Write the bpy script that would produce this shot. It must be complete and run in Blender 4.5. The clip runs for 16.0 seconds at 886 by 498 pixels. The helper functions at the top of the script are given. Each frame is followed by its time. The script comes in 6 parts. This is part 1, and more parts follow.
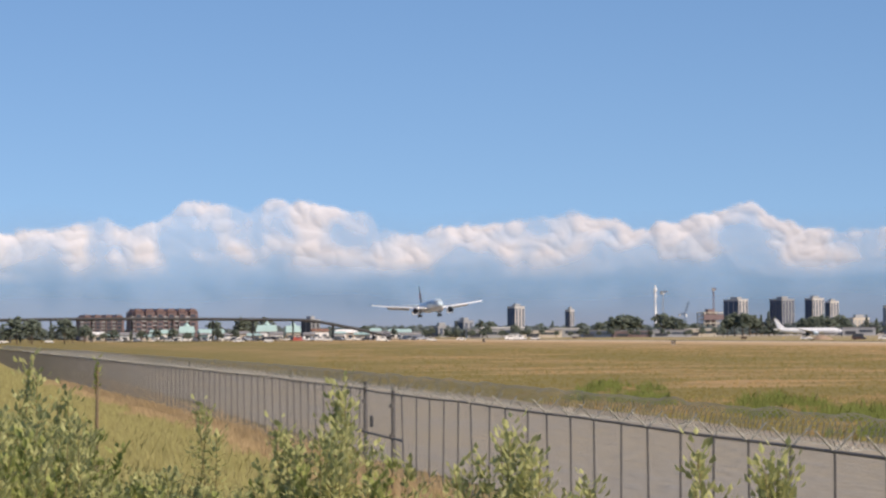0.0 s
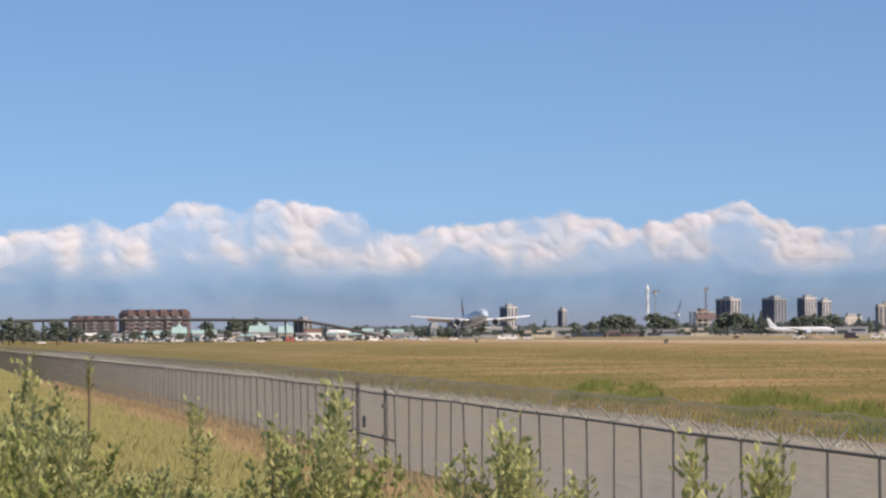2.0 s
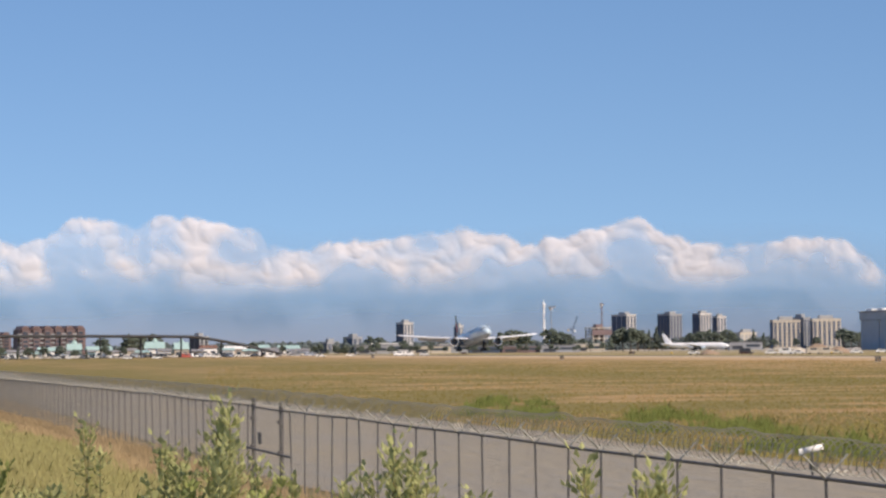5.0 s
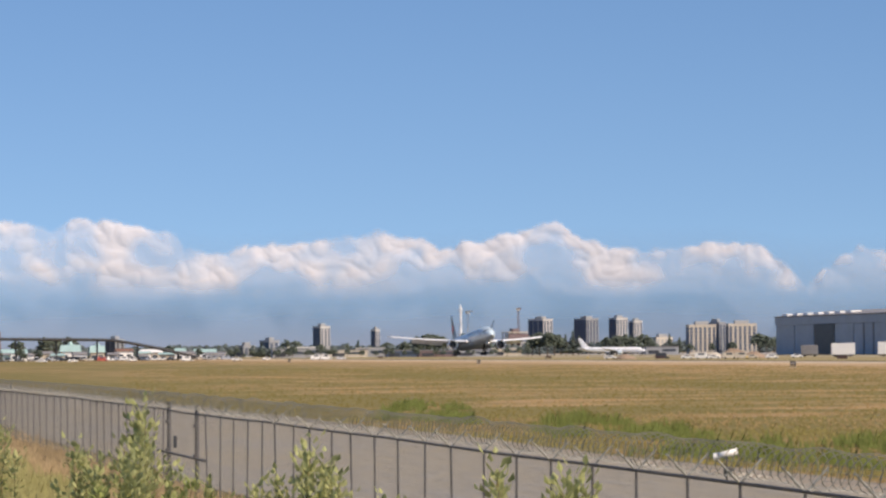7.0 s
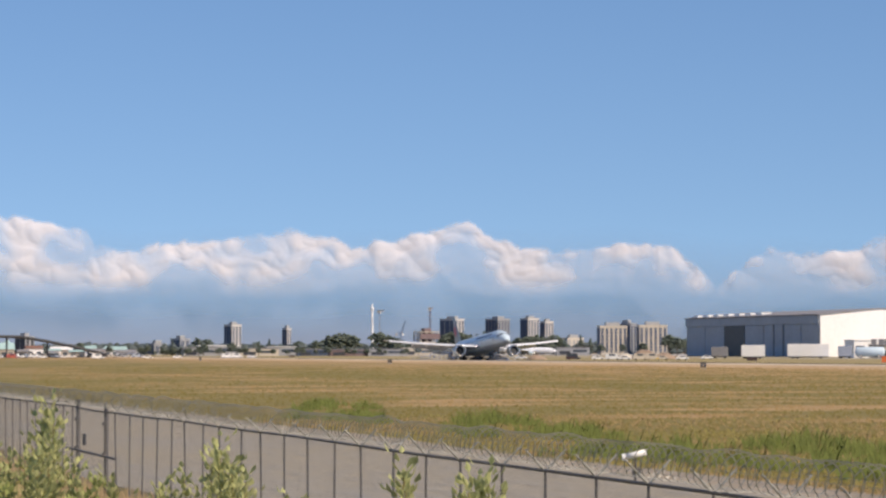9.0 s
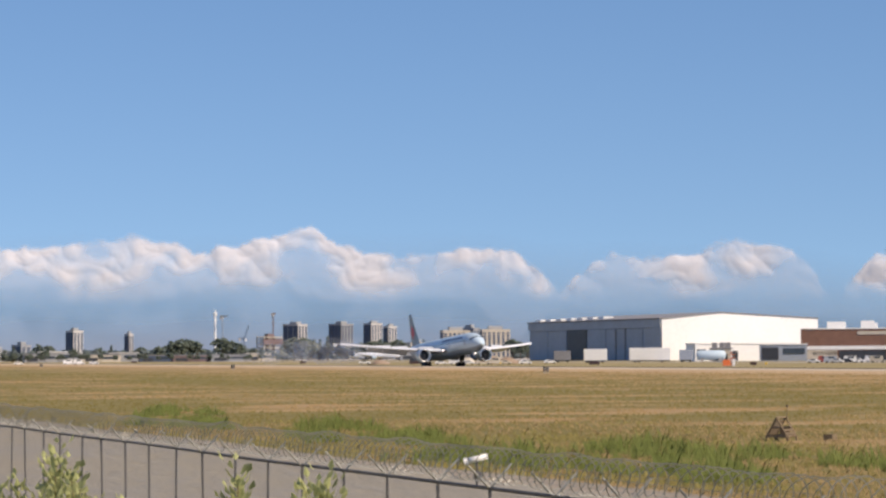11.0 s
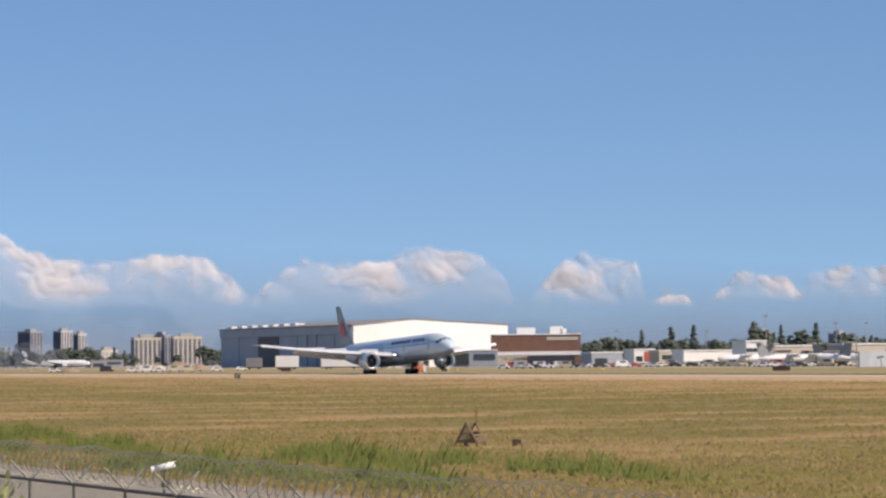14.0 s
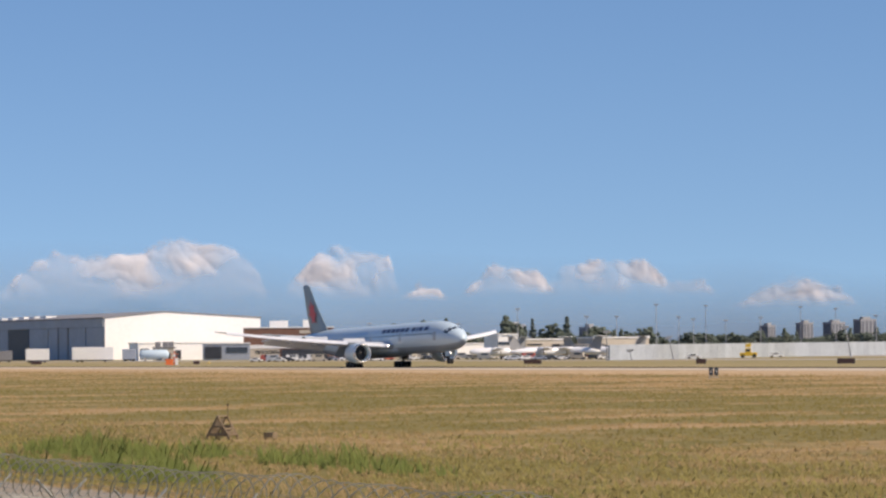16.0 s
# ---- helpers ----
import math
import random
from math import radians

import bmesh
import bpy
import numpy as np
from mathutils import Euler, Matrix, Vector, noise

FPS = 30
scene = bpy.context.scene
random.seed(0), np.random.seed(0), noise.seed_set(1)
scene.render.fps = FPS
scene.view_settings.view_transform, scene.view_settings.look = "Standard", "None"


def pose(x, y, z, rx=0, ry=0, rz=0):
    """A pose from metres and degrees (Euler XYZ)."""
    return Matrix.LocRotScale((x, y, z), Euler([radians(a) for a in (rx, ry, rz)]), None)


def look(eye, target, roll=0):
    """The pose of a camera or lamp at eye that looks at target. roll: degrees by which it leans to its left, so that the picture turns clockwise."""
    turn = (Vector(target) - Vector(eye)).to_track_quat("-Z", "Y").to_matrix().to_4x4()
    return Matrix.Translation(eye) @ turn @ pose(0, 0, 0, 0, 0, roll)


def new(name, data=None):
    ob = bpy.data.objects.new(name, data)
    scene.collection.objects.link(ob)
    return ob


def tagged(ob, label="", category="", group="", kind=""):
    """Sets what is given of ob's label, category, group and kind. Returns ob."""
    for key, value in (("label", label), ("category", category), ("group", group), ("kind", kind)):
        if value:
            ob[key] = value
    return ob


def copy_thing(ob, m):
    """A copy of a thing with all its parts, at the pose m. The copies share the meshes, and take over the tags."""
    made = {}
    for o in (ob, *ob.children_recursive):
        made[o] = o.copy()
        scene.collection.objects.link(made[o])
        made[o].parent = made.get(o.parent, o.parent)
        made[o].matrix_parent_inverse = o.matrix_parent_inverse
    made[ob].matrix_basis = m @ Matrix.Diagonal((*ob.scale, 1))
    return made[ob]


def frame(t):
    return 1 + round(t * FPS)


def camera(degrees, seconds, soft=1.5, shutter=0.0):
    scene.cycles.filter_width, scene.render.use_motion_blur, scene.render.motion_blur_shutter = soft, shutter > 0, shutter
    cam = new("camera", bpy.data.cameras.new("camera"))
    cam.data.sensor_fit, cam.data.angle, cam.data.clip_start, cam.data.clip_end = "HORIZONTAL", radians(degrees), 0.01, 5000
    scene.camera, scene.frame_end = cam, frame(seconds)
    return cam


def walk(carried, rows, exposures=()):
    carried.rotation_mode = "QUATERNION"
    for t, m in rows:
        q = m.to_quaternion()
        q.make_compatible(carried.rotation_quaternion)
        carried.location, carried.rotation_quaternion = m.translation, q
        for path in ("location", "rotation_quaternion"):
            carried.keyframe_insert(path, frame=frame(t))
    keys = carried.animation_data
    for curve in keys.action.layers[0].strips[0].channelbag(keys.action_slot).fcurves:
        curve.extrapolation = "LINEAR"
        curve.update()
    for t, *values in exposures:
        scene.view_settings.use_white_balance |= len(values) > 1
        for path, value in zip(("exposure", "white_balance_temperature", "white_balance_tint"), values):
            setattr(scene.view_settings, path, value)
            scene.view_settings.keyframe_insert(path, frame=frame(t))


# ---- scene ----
# The runway runs along X; the airliner rolls towards +X. The camera stands on a low dyke near the origin and
# pans from the -X direction round towards +Y. Each row: seconds, bearing from -X towards +Y, tilt up, roll.
TURNS = (
    (0.0, 9.542, 1.705, -0.419),
    (0.5, 9.583, 1.705, -0.450),
    (1.0, 9.618, 1.706, -0.479),
    (1.5, 9.659, 1.700, -0.476),
    (2.0, 9.698, 1.705, -0.574),
    (2.5, 9.739, 1.707, -0.546),
    (3.0, 10.047, 1.700, -0.521),
    (3.5, 10.455, 1.791, -0.659),
    (4.0, 10.912, 1.897, -0.739),
    (6.5, 13.067, 2.054, -0.471),
    (7.0, 13.486, 2.072, -0.504),
    (7.5, 13.906, 2.074, -0.410),
    (8.0, 14.323, 2.053, -0.285),
    (10.5, 17.438, 2.124, -0.232),
    (11.0, 18.450, 2.141, -0.363),
    (11.5, 19.486, 2.150, -0.378),
    (12.0, 20.524, 2.152, -0.483),
    (12.5, 21.564, 2.164, -0.535),
    (13.0, 22.611, 2.179, -0.590),
    (13.5, 23.657, 2.202, -0.597),
    (14.0, 24.699, 2.223, -0.618),
    (14.5, 25.746, 2.222, -0.621),
    (15.0, 26.880, 2.171, -0.596),
    (15.5, 28.202, 2.106, -0.648),
    (16.0, 29.701, 2.033, -0.589),
)
EYE, ARM = 3.6, 0.4


def heading(deg, tilt=0.0):
    a, b = radians(deg), radians(tilt)
    return Vector((-math.cos(a) * math.cos(b), math.sin(a) * math.cos(b), math.sin(b)))


def hand_pose(deg, tilt, roll):
    """Held at arm's length, so that the lens swings on a small arc as the body turns."""
    eye = (heading(deg) - heading(20.0)) * ARM + Vector((0, 0, EYE))
    return look(eye, eye + heading(deg, tilt) * 100.0, roll)


cam = camera(17.82, 16.0, soft=2.5)
walk(cam, [(t, hand_pose(a, b, c)) for t, a, b, c in TURNS], [(0.0, 0.5, 7450, 15), (16.0, 0.5, 7450, 15)])

# ---- daylight ----
SUN_SIDE, SUN_UP = 38.0, 44.0      # degrees from +X towards +Y, and above the horizon
world = bpy.data.worlds.new("afternoon_sky")
scene.world = world
world.use_nodes = True
sky = world.node_tree.nodes.new("ShaderNodeTexSky")
sky.sky_type, sky.sun_disc = "NISHITA", False
sky.sun_elevation, sky.sun_rotation = radians(SUN_UP), radians(90.0 - SUN_SIDE)
sky.altitude, sky.air_density, sky.dust_density, sky.ozone_density = 0.0, 1.0, 0.1, 4.0
lift = world.node_tree.nodes.new("ShaderNodeMapping")
compass = world.node_tree.nodes.new("ShaderNodeTexCoord")
lift.inputs["Location"].default_value = (0.0, 0.0, 0.13)
world.node_tree.links.new(compass.outputs["Generated"], lift.inputs[0])
world.node_tree.links.new(lift.outputs[0], sky.inputs["Vector"])
rich = world.node_tree.nodes.new("ShaderNodeHueSaturation")
rich.inputs["Saturation"].default_value = 1.17
rich.inputs["Hue"].default_value = 0.504
world.node_tree.links.new(sky.outputs[0], rich.inputs["Color"])
world.node_tree.links.new(rich.outputs[0], world.node_tree.nodes["Background"].inputs[0])
world.node_tree.nodes["Background"].inputs[1].default_value = 0.10
sun = new("sun", bpy.data.lights.new("sun", "SUN"))
sun.data.energy, sun.data.angle, sun.data.color = 3.6, radians(0.53), (1.0, 0.90, 0.77)
toward = Vector((math.cos(radians(SUN_SIDE)) * math.cos(radians(SUN_UP)), math.sin(radians(SUN_SIDE)) * math.cos(radians(SUN_UP)), math.sin(radians(SUN_UP))))
sun.matrix_world = look(toward * 300.0, (0, 0, 0))

# ---- materials ----
def material(name, base, rough=0.6, metal=0.0, vary=0.15, scale=1.0, bump=0.0, fine=8.0, other=None, spec=0.5, alpha=1.0, random_tint=0.0, stretch=(1, 1, 1)):
    """A surface with two scales of variation: broad patches of scale metres and a grain fine times smaller."""
    m = bpy.data.materials.new(name)
    m.use_nodes = True
    n, l = m.node_tree.nodes, m.node_tree.links
    b = n["Principled BSDF"]
    b.inputs["Roughness"].default_value, b.inputs["Metallic"].default_value = rough, metal
    b.inputs["Specular IOR Level"].default_value = spec
    co = n.new("ShaderNodeTexCoord")
    mp = n.new("ShaderNodeMapping")
    mp.inputs["Scale"].default_value = stretch
    l.new(co.outputs["Object"], mp.inputs[0])
    broad, grain = n.new("ShaderNodeTexNoise"), n.new("ShaderNodeTexNoise")
    broad.inputs["Scale"].default_value, grain.inputs["Scale"].default_value = 1.0 / scale, fine / scale
    broad.inputs["Detail"].default_value, grain.inputs["Detail"].default_value = 3.0, 3.0
    mix, ramp = n.new("ShaderNodeMath"), n.new("ShaderNodeMapRange")
    mix.operation = "MULTIPLY_ADD"
    mix.inputs[1].default_value = 0.5
    half = n.new("ShaderNodeMath")
    half.operation = "MULTIPLY"
    half.inputs[1].default_value = 0.5
    for tex in (broad, grain):
        l.new(mp.outputs[0], tex.inputs["Vector"])
    l.new(grain.outputs["Fac"], half.inputs[0])
    l.new(broad.outputs["Fac"], mix.inputs[0])
    l.new(half.outputs[0], mix.inputs[2])
    ramp.inputs["From Min"].default_value, ramp.inputs["From Max"].default_value = 0.32, 0.68
    l.new(mix.outputs[0], ramp.inputs["Value"])
    col = n.new("ShaderNodeMix")
    col.data_type = "RGBA"
    lo = other or tuple(c * (1 - vary) for c in base)
    hi = base if other else tuple(min(1.0, c * (1 + vary)) for c in base)
    col.inputs[6].default_value, col.inputs[7].default_value = (*lo, 1), (*hi, 1)
    l.new(ramp.outputs[0], col.inputs[0])
    out = col.outputs[2]
    if random_tint:
        info, hsv, mr = n.new("ShaderNodeObjectInfo"), n.new("ShaderNodeHueSaturation"), n.new("ShaderNodeMapRange")
        mr.inputs["To Min"].default_value, mr.inputs["To Max"].default_value = 1 - random_tint, 1 + random_tint
        l.new(info.outputs["Random"], mr.inputs["Value"])
        l.new(mr.outputs[0], hsv.inputs["Value"])
        l.new(out, hsv.inputs["Color"])
        out = hsv.outputs[0]
    l.new(out, b.inputs["Base Color"])
    if bump:
        bp = n.new("ShaderNodeBump")
        bp.inputs["Strength"].default_value, bp.inputs["Distance"].default_value = min(1.0, bump), scale / fine
        l.new(grain.outputs["Fac"], bp.inputs["Height"])
        l.new(bp.outputs[0], b.inputs["Normal"])
    return m


def leafy(name, base, other, scale=0.6, through_light=0.25):
    """Leaves: varied by clump and letting some light through."""
    m = material(name, base, 0.75, vary=0.3, scale=scale, fine=6, other=other, spec=0.2)
    n, l = m.node_tree.nodes, m.node_tree.links
    b, out = n["Principled BSDF"], n["Material Output"]
    geo, hsv, mr = n.new("ShaderNodeNewGeometry"), n.new("ShaderNodeHueSaturation"), n.new("ShaderNodeMapRange")
    mr.inputs["To Min"].default_value, mr.inputs["To Max"].default_value = 0.75, 1.25
    l.new(geo.outputs["Random Per Island"], mr.inputs["Value"])
    l.new(mr.outputs[0], hsv.inputs["Value"])
    l.new(b.inputs["Base Color"].links[0].from_socket, hsv.inputs["Color"])
    l.new(hsv.outputs[0], b.inputs["Base Color"])
    t, mx = n.new("ShaderNodeBsdfTranslucent"), n.new("ShaderNodeMixShader")
    l.new(hsv.outputs[0], t.inputs["Color"])
    mx.inputs[0].default_value = through_light
    l.new(b.outputs[0], mx.inputs[1])
    l.new(t.outputs[0], mx.inputs[2])
    l.new(mx.outputs[0], out.inputs["Surface"])
    return m


def glow(name, colour, strength):
    m = bpy.data.materials.new(name)
    m.use_nodes = True
    b = m.node_tree.nodes["Principled BSDF"]
    b.inputs["Base Color"].default_value = (*colour, 1)
    b.inputs["Emission Color"].default_value, b.inputs["Emission Strength"].default_value = (*colour, 1), strength
    return m


WHITE = material("white_paint", (0.78, 0.78, 0.76), 0.5, vary=0.06, scale=6, bump=0.05)
WHITE_CLAD = material("white_cladding", (0.86, 0.86, 0.84), 0.55, vary=0.05, scale=14, bump=0.05)
GREY_CLAD = material("grey_cladding", (0.32, 0.36, 0.42), 0.55, vary=0.12, scale=12, bump=0.05)
DARK = material("dark_opening", (0.035, 0.04, 0.05), 0.5, vary=0.3, scale=3)
GLASS = material("dark_glass", (0.05, 0.065, 0.085), 0.15, vary=0.25, scale=4)
STEEL = material("galvanised_steel", (0.42, 0.42, 0.41), 0.45, metal=0.6, vary=0.15, scale=0.4)
POST = material("weathered_post", (0.105, 0.10, 0.098), 0.6, metal=0.1, vary=0.25, scale=0.3)
MESH = material("dull_mesh_wire", (0.18, 0.175, 0.165), 0.7, metal=0.0, vary=0.15, scale=0.4, spec=0.2)
WIRE = material("galvanised_wire", (0.31, 0.31, 0.275), 0.5, metal=0.3, vary=0.15, scale=0.3)
CONCRETE = material("concrete", (0.36, 0.34, 0.31), 0.85, vary=0.15, scale=4, bump=0.2)
BRICK = material("brown_brick", (0.20, 0.105, 0.075), 0.85, vary=0.2, scale=3, bump=0.2)
# red brick greyed in its base colour to carry the haze of distance
REDBRICK = material("haze_dulled_red_brick", (0.165, 0.118, 0.118), 0.85, vary=0.2, scale=5, bump=0.2)
ROOF = material("grey_roof", (0.22, 0.22, 0.23), 0.8, vary=0.15, scale=5)
BEIGE = material("beige_stucco", (0.50, 0.45, 0.37), 0.8, vary=0.12, scale=6)
RED = material("red_paint", (0.45, 0.10, 0.075), 0.5, vary=0.15, scale=1.5)
ORANGE = material("orange_paint", (0.75, 0.17, 0.05), 0.5, vary=0.12, scale=1.5)
YELLOW = material("yellow_paint", (0.70, 0.46, 0.04), 0.5, vary=0.12, scale=1.5)
TEAL = material("pale_teal_paint", (0.32, 0.475, 0.46), 0.6, vary=0.1, scale=5)
TYRE = material("black_rubber", (0.025, 0.024, 0.023), 0.85, vary=0.3, scale=0.5)
WOOD = material("weathered_wood", (0.21, 0.155, 0.095), 0.85, vary=0.3, scale=0.5, bump=0.3, stretch=(4, 4, 1))
ASPHALT = material("asphalt", (0.17, 0.165, 0.16), 0.9, vary=0.15, scale=5, bump=0.2, fine=30)

# ---- building kit ----
def part(name, bm, mat, parent=None, label="", smooth=False):
    """Links a bmesh as one mesh object under a thing or a part."""
    me = bpy.data.meshes.new(name)
    if smooth:
        for f in bm.faces:
            f.smooth = True
    bm.to_mesh(me)
    bm.free()
    for m in (mat if isinstance(mat, (list, tuple)) else [mat]):
        me.materials.append(m)
    ob = new(name, me)
    ob.parent = parent
    if label:
        tagged(ob, label)
    return ob


def raw(name, verts, faces, mat, parent=None, smooth=False):
    me = bpy.data.meshes.new(name)
    me.from_pydata(verts, [], faces)
    for m in (mat if isinstance(mat, (list, tuple)) else [mat]):
        me.materials.append(m)
    if smooth:
        me.polygons.foreach_set("use_smooth", [True] * len(me.polygons))
    ob = new(name, me)
    ob.parent = parent
    return ob


def thing(name, m, label, category, group="", kind=""):
    ob = new(name)
    ob.empty_display_size = 0.2
    ob.matrix_world = m
    return tagged(ob, label, category, group, kind)


def box(bm, x0, x1, y0, y1, z0, z1, bevel=0.0, slot=0, m=None):
    vs = [bm.verts.new((x, y, z)) for x in (x0, x1) for y in (y0, y1) for z in (z0, z1)]
    fs = [bm.faces.new([vs[i] for i in q]) for q in ((0, 1, 3, 2), (4, 6, 7, 5), (0, 4, 5, 1), (2, 3, 7, 6), (0, 2, 6, 4), (1, 5, 7, 3))]
    for f in fs:
        f.material_index = slot
    if m is not None:
        bmesh.ops.transform(bm, matrix=m, verts=vs)
    if bevel:
        es = list({e for f in fs for e in f.edges})
        bmesh.ops.bevel(bm, geom=es, offset=bevel, segments=1, affect="EDGES", profile=0.5)
    return bm


def boxes(*specs, bevel=0.0):
    bm = bmesh.new()
    for s in specs:
        box(bm, *s, bevel=bevel)
    return bm


def tube(bm, a, b, r0, r1=None, sides=8, caps=True):
    a, b, r1 = Vector(a), Vector(b), r0 if r1 is None else r1
    q = (b - a).to_track_quat("Z", "Y")
    rings = [[bm.verts.new(p + q @ Vector((math.cos(k * 2 * math.pi / sides) * r, math.sin(k * 2 * math.pi / sides) * r, 0))) for k in range(sides)] for p, r in ((a, r0), (b, r1))]
    for k in range(sides):
        bm.faces.new((rings[0][k], rings[0][(k + 1) % sides], rings[1][(k + 1) % sides], rings[1][k]))
    if caps:
        bm.faces.new(rings[0][::-1])
        bm.faces.new(rings[1])
    return bm


def loft(bm, rings, caps=True, closed=True):
    vr = [[bm.verts.new(p) for p in ring] for ring in rings]
    n = len(vr[0])
    for a, b in zip(vr, vr[1:]):
        for k in range(n if closed else n - 1):
            bm.faces.new((a[k], a[(k + 1) % n], b[(k + 1) % n], b[k]))
    if caps:
        bm.faces.new(vr[0][::-1])
        bm.faces.new(vr[-1])
    bmesh.ops.recalc_face_normals(bm, faces=bm.faces)
    return bm


def lathe(bm, profile, centre, axis="x", sides=28, caps=True):
    """Turns a profile of (along, radius) about an axis through centre."""
    c = Vector(centre)
    rings = []
    for s, r in profile:
        ring = []
        for k in range(sides):
            a = 2 * math.pi * k / sides
            u, v = math.cos(a) * r, math.sin(a) * r
            ring.append(c + (Vector((s, u, v)) if axis == "x" else Vector((u, s, v)) if axis == "y" else Vector((u, v, s))))
        rings.append(ring)
    return loft(bm, rings, caps)


def spot(bearing, dist, z=0.0):
    """A place at that bearing and distance from the camera's stand."""
    a = radians(bearing)
    return Vector((-math.cos(a) * dist, math.sin(a) * dist, z))


def facing(bearing, dist, z=0.0, turn=0.0):
    """A pose there whose -Y side faces the camera, turned further by turn degrees."""
    p = spot(bearing, dist, z)
    return pose(p.x, p.y, p.z, 0, 0, 90.0 - bearing + turn)

# ---- ground, runway, road ----
def grass_field_material():
    m = bpy.data.materials.new("dry_grass_field")
    m.use_nodes = True
    n, l = m.node_tree.nodes, m.node_tree.links
    b = n["Principled BSDF"]
    b.inputs["Roughness"].default_value, b.inputs["Specular IOR Level"].default_value = 0.95, 0.1
    co = n.new("ShaderNodeTexCoord")

    def noise_at(scale, detail, stretch=(1, 1, 1)):
        mp, t = n.new("ShaderNodeMapping"), n.new("ShaderNodeTexNoise")
        mp.inputs["Scale"].default_value = stretch
        t.inputs["Scale"].default_value, t.inputs["Detail"].default_value = scale, detail
        l.new(co.outputs["Object"], mp.inputs[0])
        l.new(mp.outputs[0], t.inputs["Vector"])
        return t.outputs["Fac"]

    def ramp(fac, stops):
        r = n.new("ShaderNodeValToRGB")
        el = r.color_ramp.elements
        while len(el) < len(stops):
            el.new(0.5)
        for e, (p, c) in zip(el, stops):
            e.position, e.color = p, (*c, 1)
        l.new(fac, r.inputs[0])
        return r.outputs[0]

    def mixed(fac, a, c, mode="MIX"):
        x = n.new("ShaderNodeMix")
        x.data_type, x.blend_type = "RGBA", mode
        for s, v in ((0, fac), (6, a), (7, c)):
            if isinstance(v, float):
                x.inputs[s].default_value = v
            else:
                l.new(v, x.inputs[s])
        return x.outputs[2]

    # dry straw and green growth in bands along the runway, with broad uneven patches
    bands = noise_at(0.035, 4.0, (0.35, 1.6, 1))
    patches = noise_at(0.11, 4.0, (1.0, 0.45, 1))
    grain = noise_at(0.75, 5.0)
    dry = ramp(grain, ((0.3, (0.285, 0.195, 0.098)), (0.5, (0.35, 0.242, 0.125)), (0.72, (0.43, 0.31, 0.172))))
    green = ramp(grain, ((0.3, (0.145, 0.125, 0.046)), (0.5, (0.185, 0.157, 0.058)), (0.72, (0.245, 0.20, 0.085))))
    # greener growth in two broad belts, drier towards the runway
    parts, belt = n.new("ShaderNodeSeparateXYZ"), n.new("ShaderNodeMapRange")
    l.new(co.outputs["Object"], parts.inputs[0])
    belt.inputs["From Min"].default_value, belt.inputs["From Max"].default_value = 25.0, 225.0
    l.new(parts.outputs[1], belt.inputs["Value"])
    growth = ramp(belt.outputs[0], ((0.0, (0.62,) * 3), (0.08, (0.58,) * 3), (0.2, (0.40,) * 3), (0.36, (0.56,) * 3), (0.55, (0.42,) * 3), (0.8, (0.28,) * 3)))

    def weighed(a, w, b=None):
        s = n.new("ShaderNodeMath")
        s.operation = "MULTIPLY_ADD"
        l.new(a, s.inputs[0])
        s.inputs[1].default_value = w
        if b is None:
            s.inputs[2].default_value = 0.0
        else:
            l.new(b, s.inputs[2])
        return s.outputs[0]

    total = weighed(bands, 0.20, weighed(patches, 0.70, weighed(growth, 0.45)))
    fac = n.new("ShaderNodeMapRange")
    fac.inputs["From Min"].default_value, fac.inputs["From Max"].default_value = 0.565, 0.675
    l.new(total, fac.inputs["Value"])
    tufts = grain
    l.new(mixed(fac.outputs[0], dry, green), b.inputs["Base Color"])
    bp = n.new("ShaderNodeBump")
    bp.inputs["Strength"].default_value, bp.inputs["Distance"].default_value = 0.3, 0.15
    l.new(tufts, bp.inputs["Height"])
    l.new(bp.outputs[0], b.inputs["Normal"])
    return m


FIELD = grass_field_material()
MOWN = material("mown_dry_grass", (0.45, 0.325, 0.19), 0.95, vary=0.18, scale=18, fine=12, bump=0.3, spec=0.1, stretch=(0.3, 1, 1))
MOWN_GREEN = material("mown_green_grass", (0.25, 0.22, 0.10), 0.95, vary=0.25, scale=30, fine=10, bump=0.3, spec=0.1, stretch=(0.3, 1, 1), other=(0.34, 0.27, 0.15))
RUNWAY = material("runway_concrete", (0.50, 0.43, 0.34), 1.0, vary=0.12, scale=12, fine=10, stretch=(0.2, 1, 1), spec=0.0)
RUBBER = material("tyre_rubber_marks", (0.045, 0.042, 0.04), 1.0, vary=0.35, scale=6, fine=6, stretch=(0.05, 1, 1), spec=0.0)
ROAD = material("grey_gravel_road", (0.25, 0.247, 0.23), 0.95, vary=0.16, scale=9, fine=14, bump=0.3, spec=0.1, other=(0.31, 0.27, 0.195), stretch=(0.35, 1, 1))
GRAVEL = material("pale_gravel", (0.29, 0.25, 0.195), 0.95, vary=0.18, scale=1.5, fine=10, bump=0.4, spec=0.15)
BANK = material("bank_dry_grass", (0.33, 0.275, 0.14), 0.95, vary=0.3, scale=3.5, fine=10, bump=0.6, other=(0.27, 0.255, 0.11), spec=0.1)


def bank_foot(x):
    """Where the dyke's slope meets the level ground: it draws back from the fence and returns to it farther on."""
    return 7.4 - 3.2 * min(1.0, max(0.0, (-26.0 - x) / 34.0)) + 1.3 * min(1.0, max(0.0, (-80.0 - x) / 60.0))


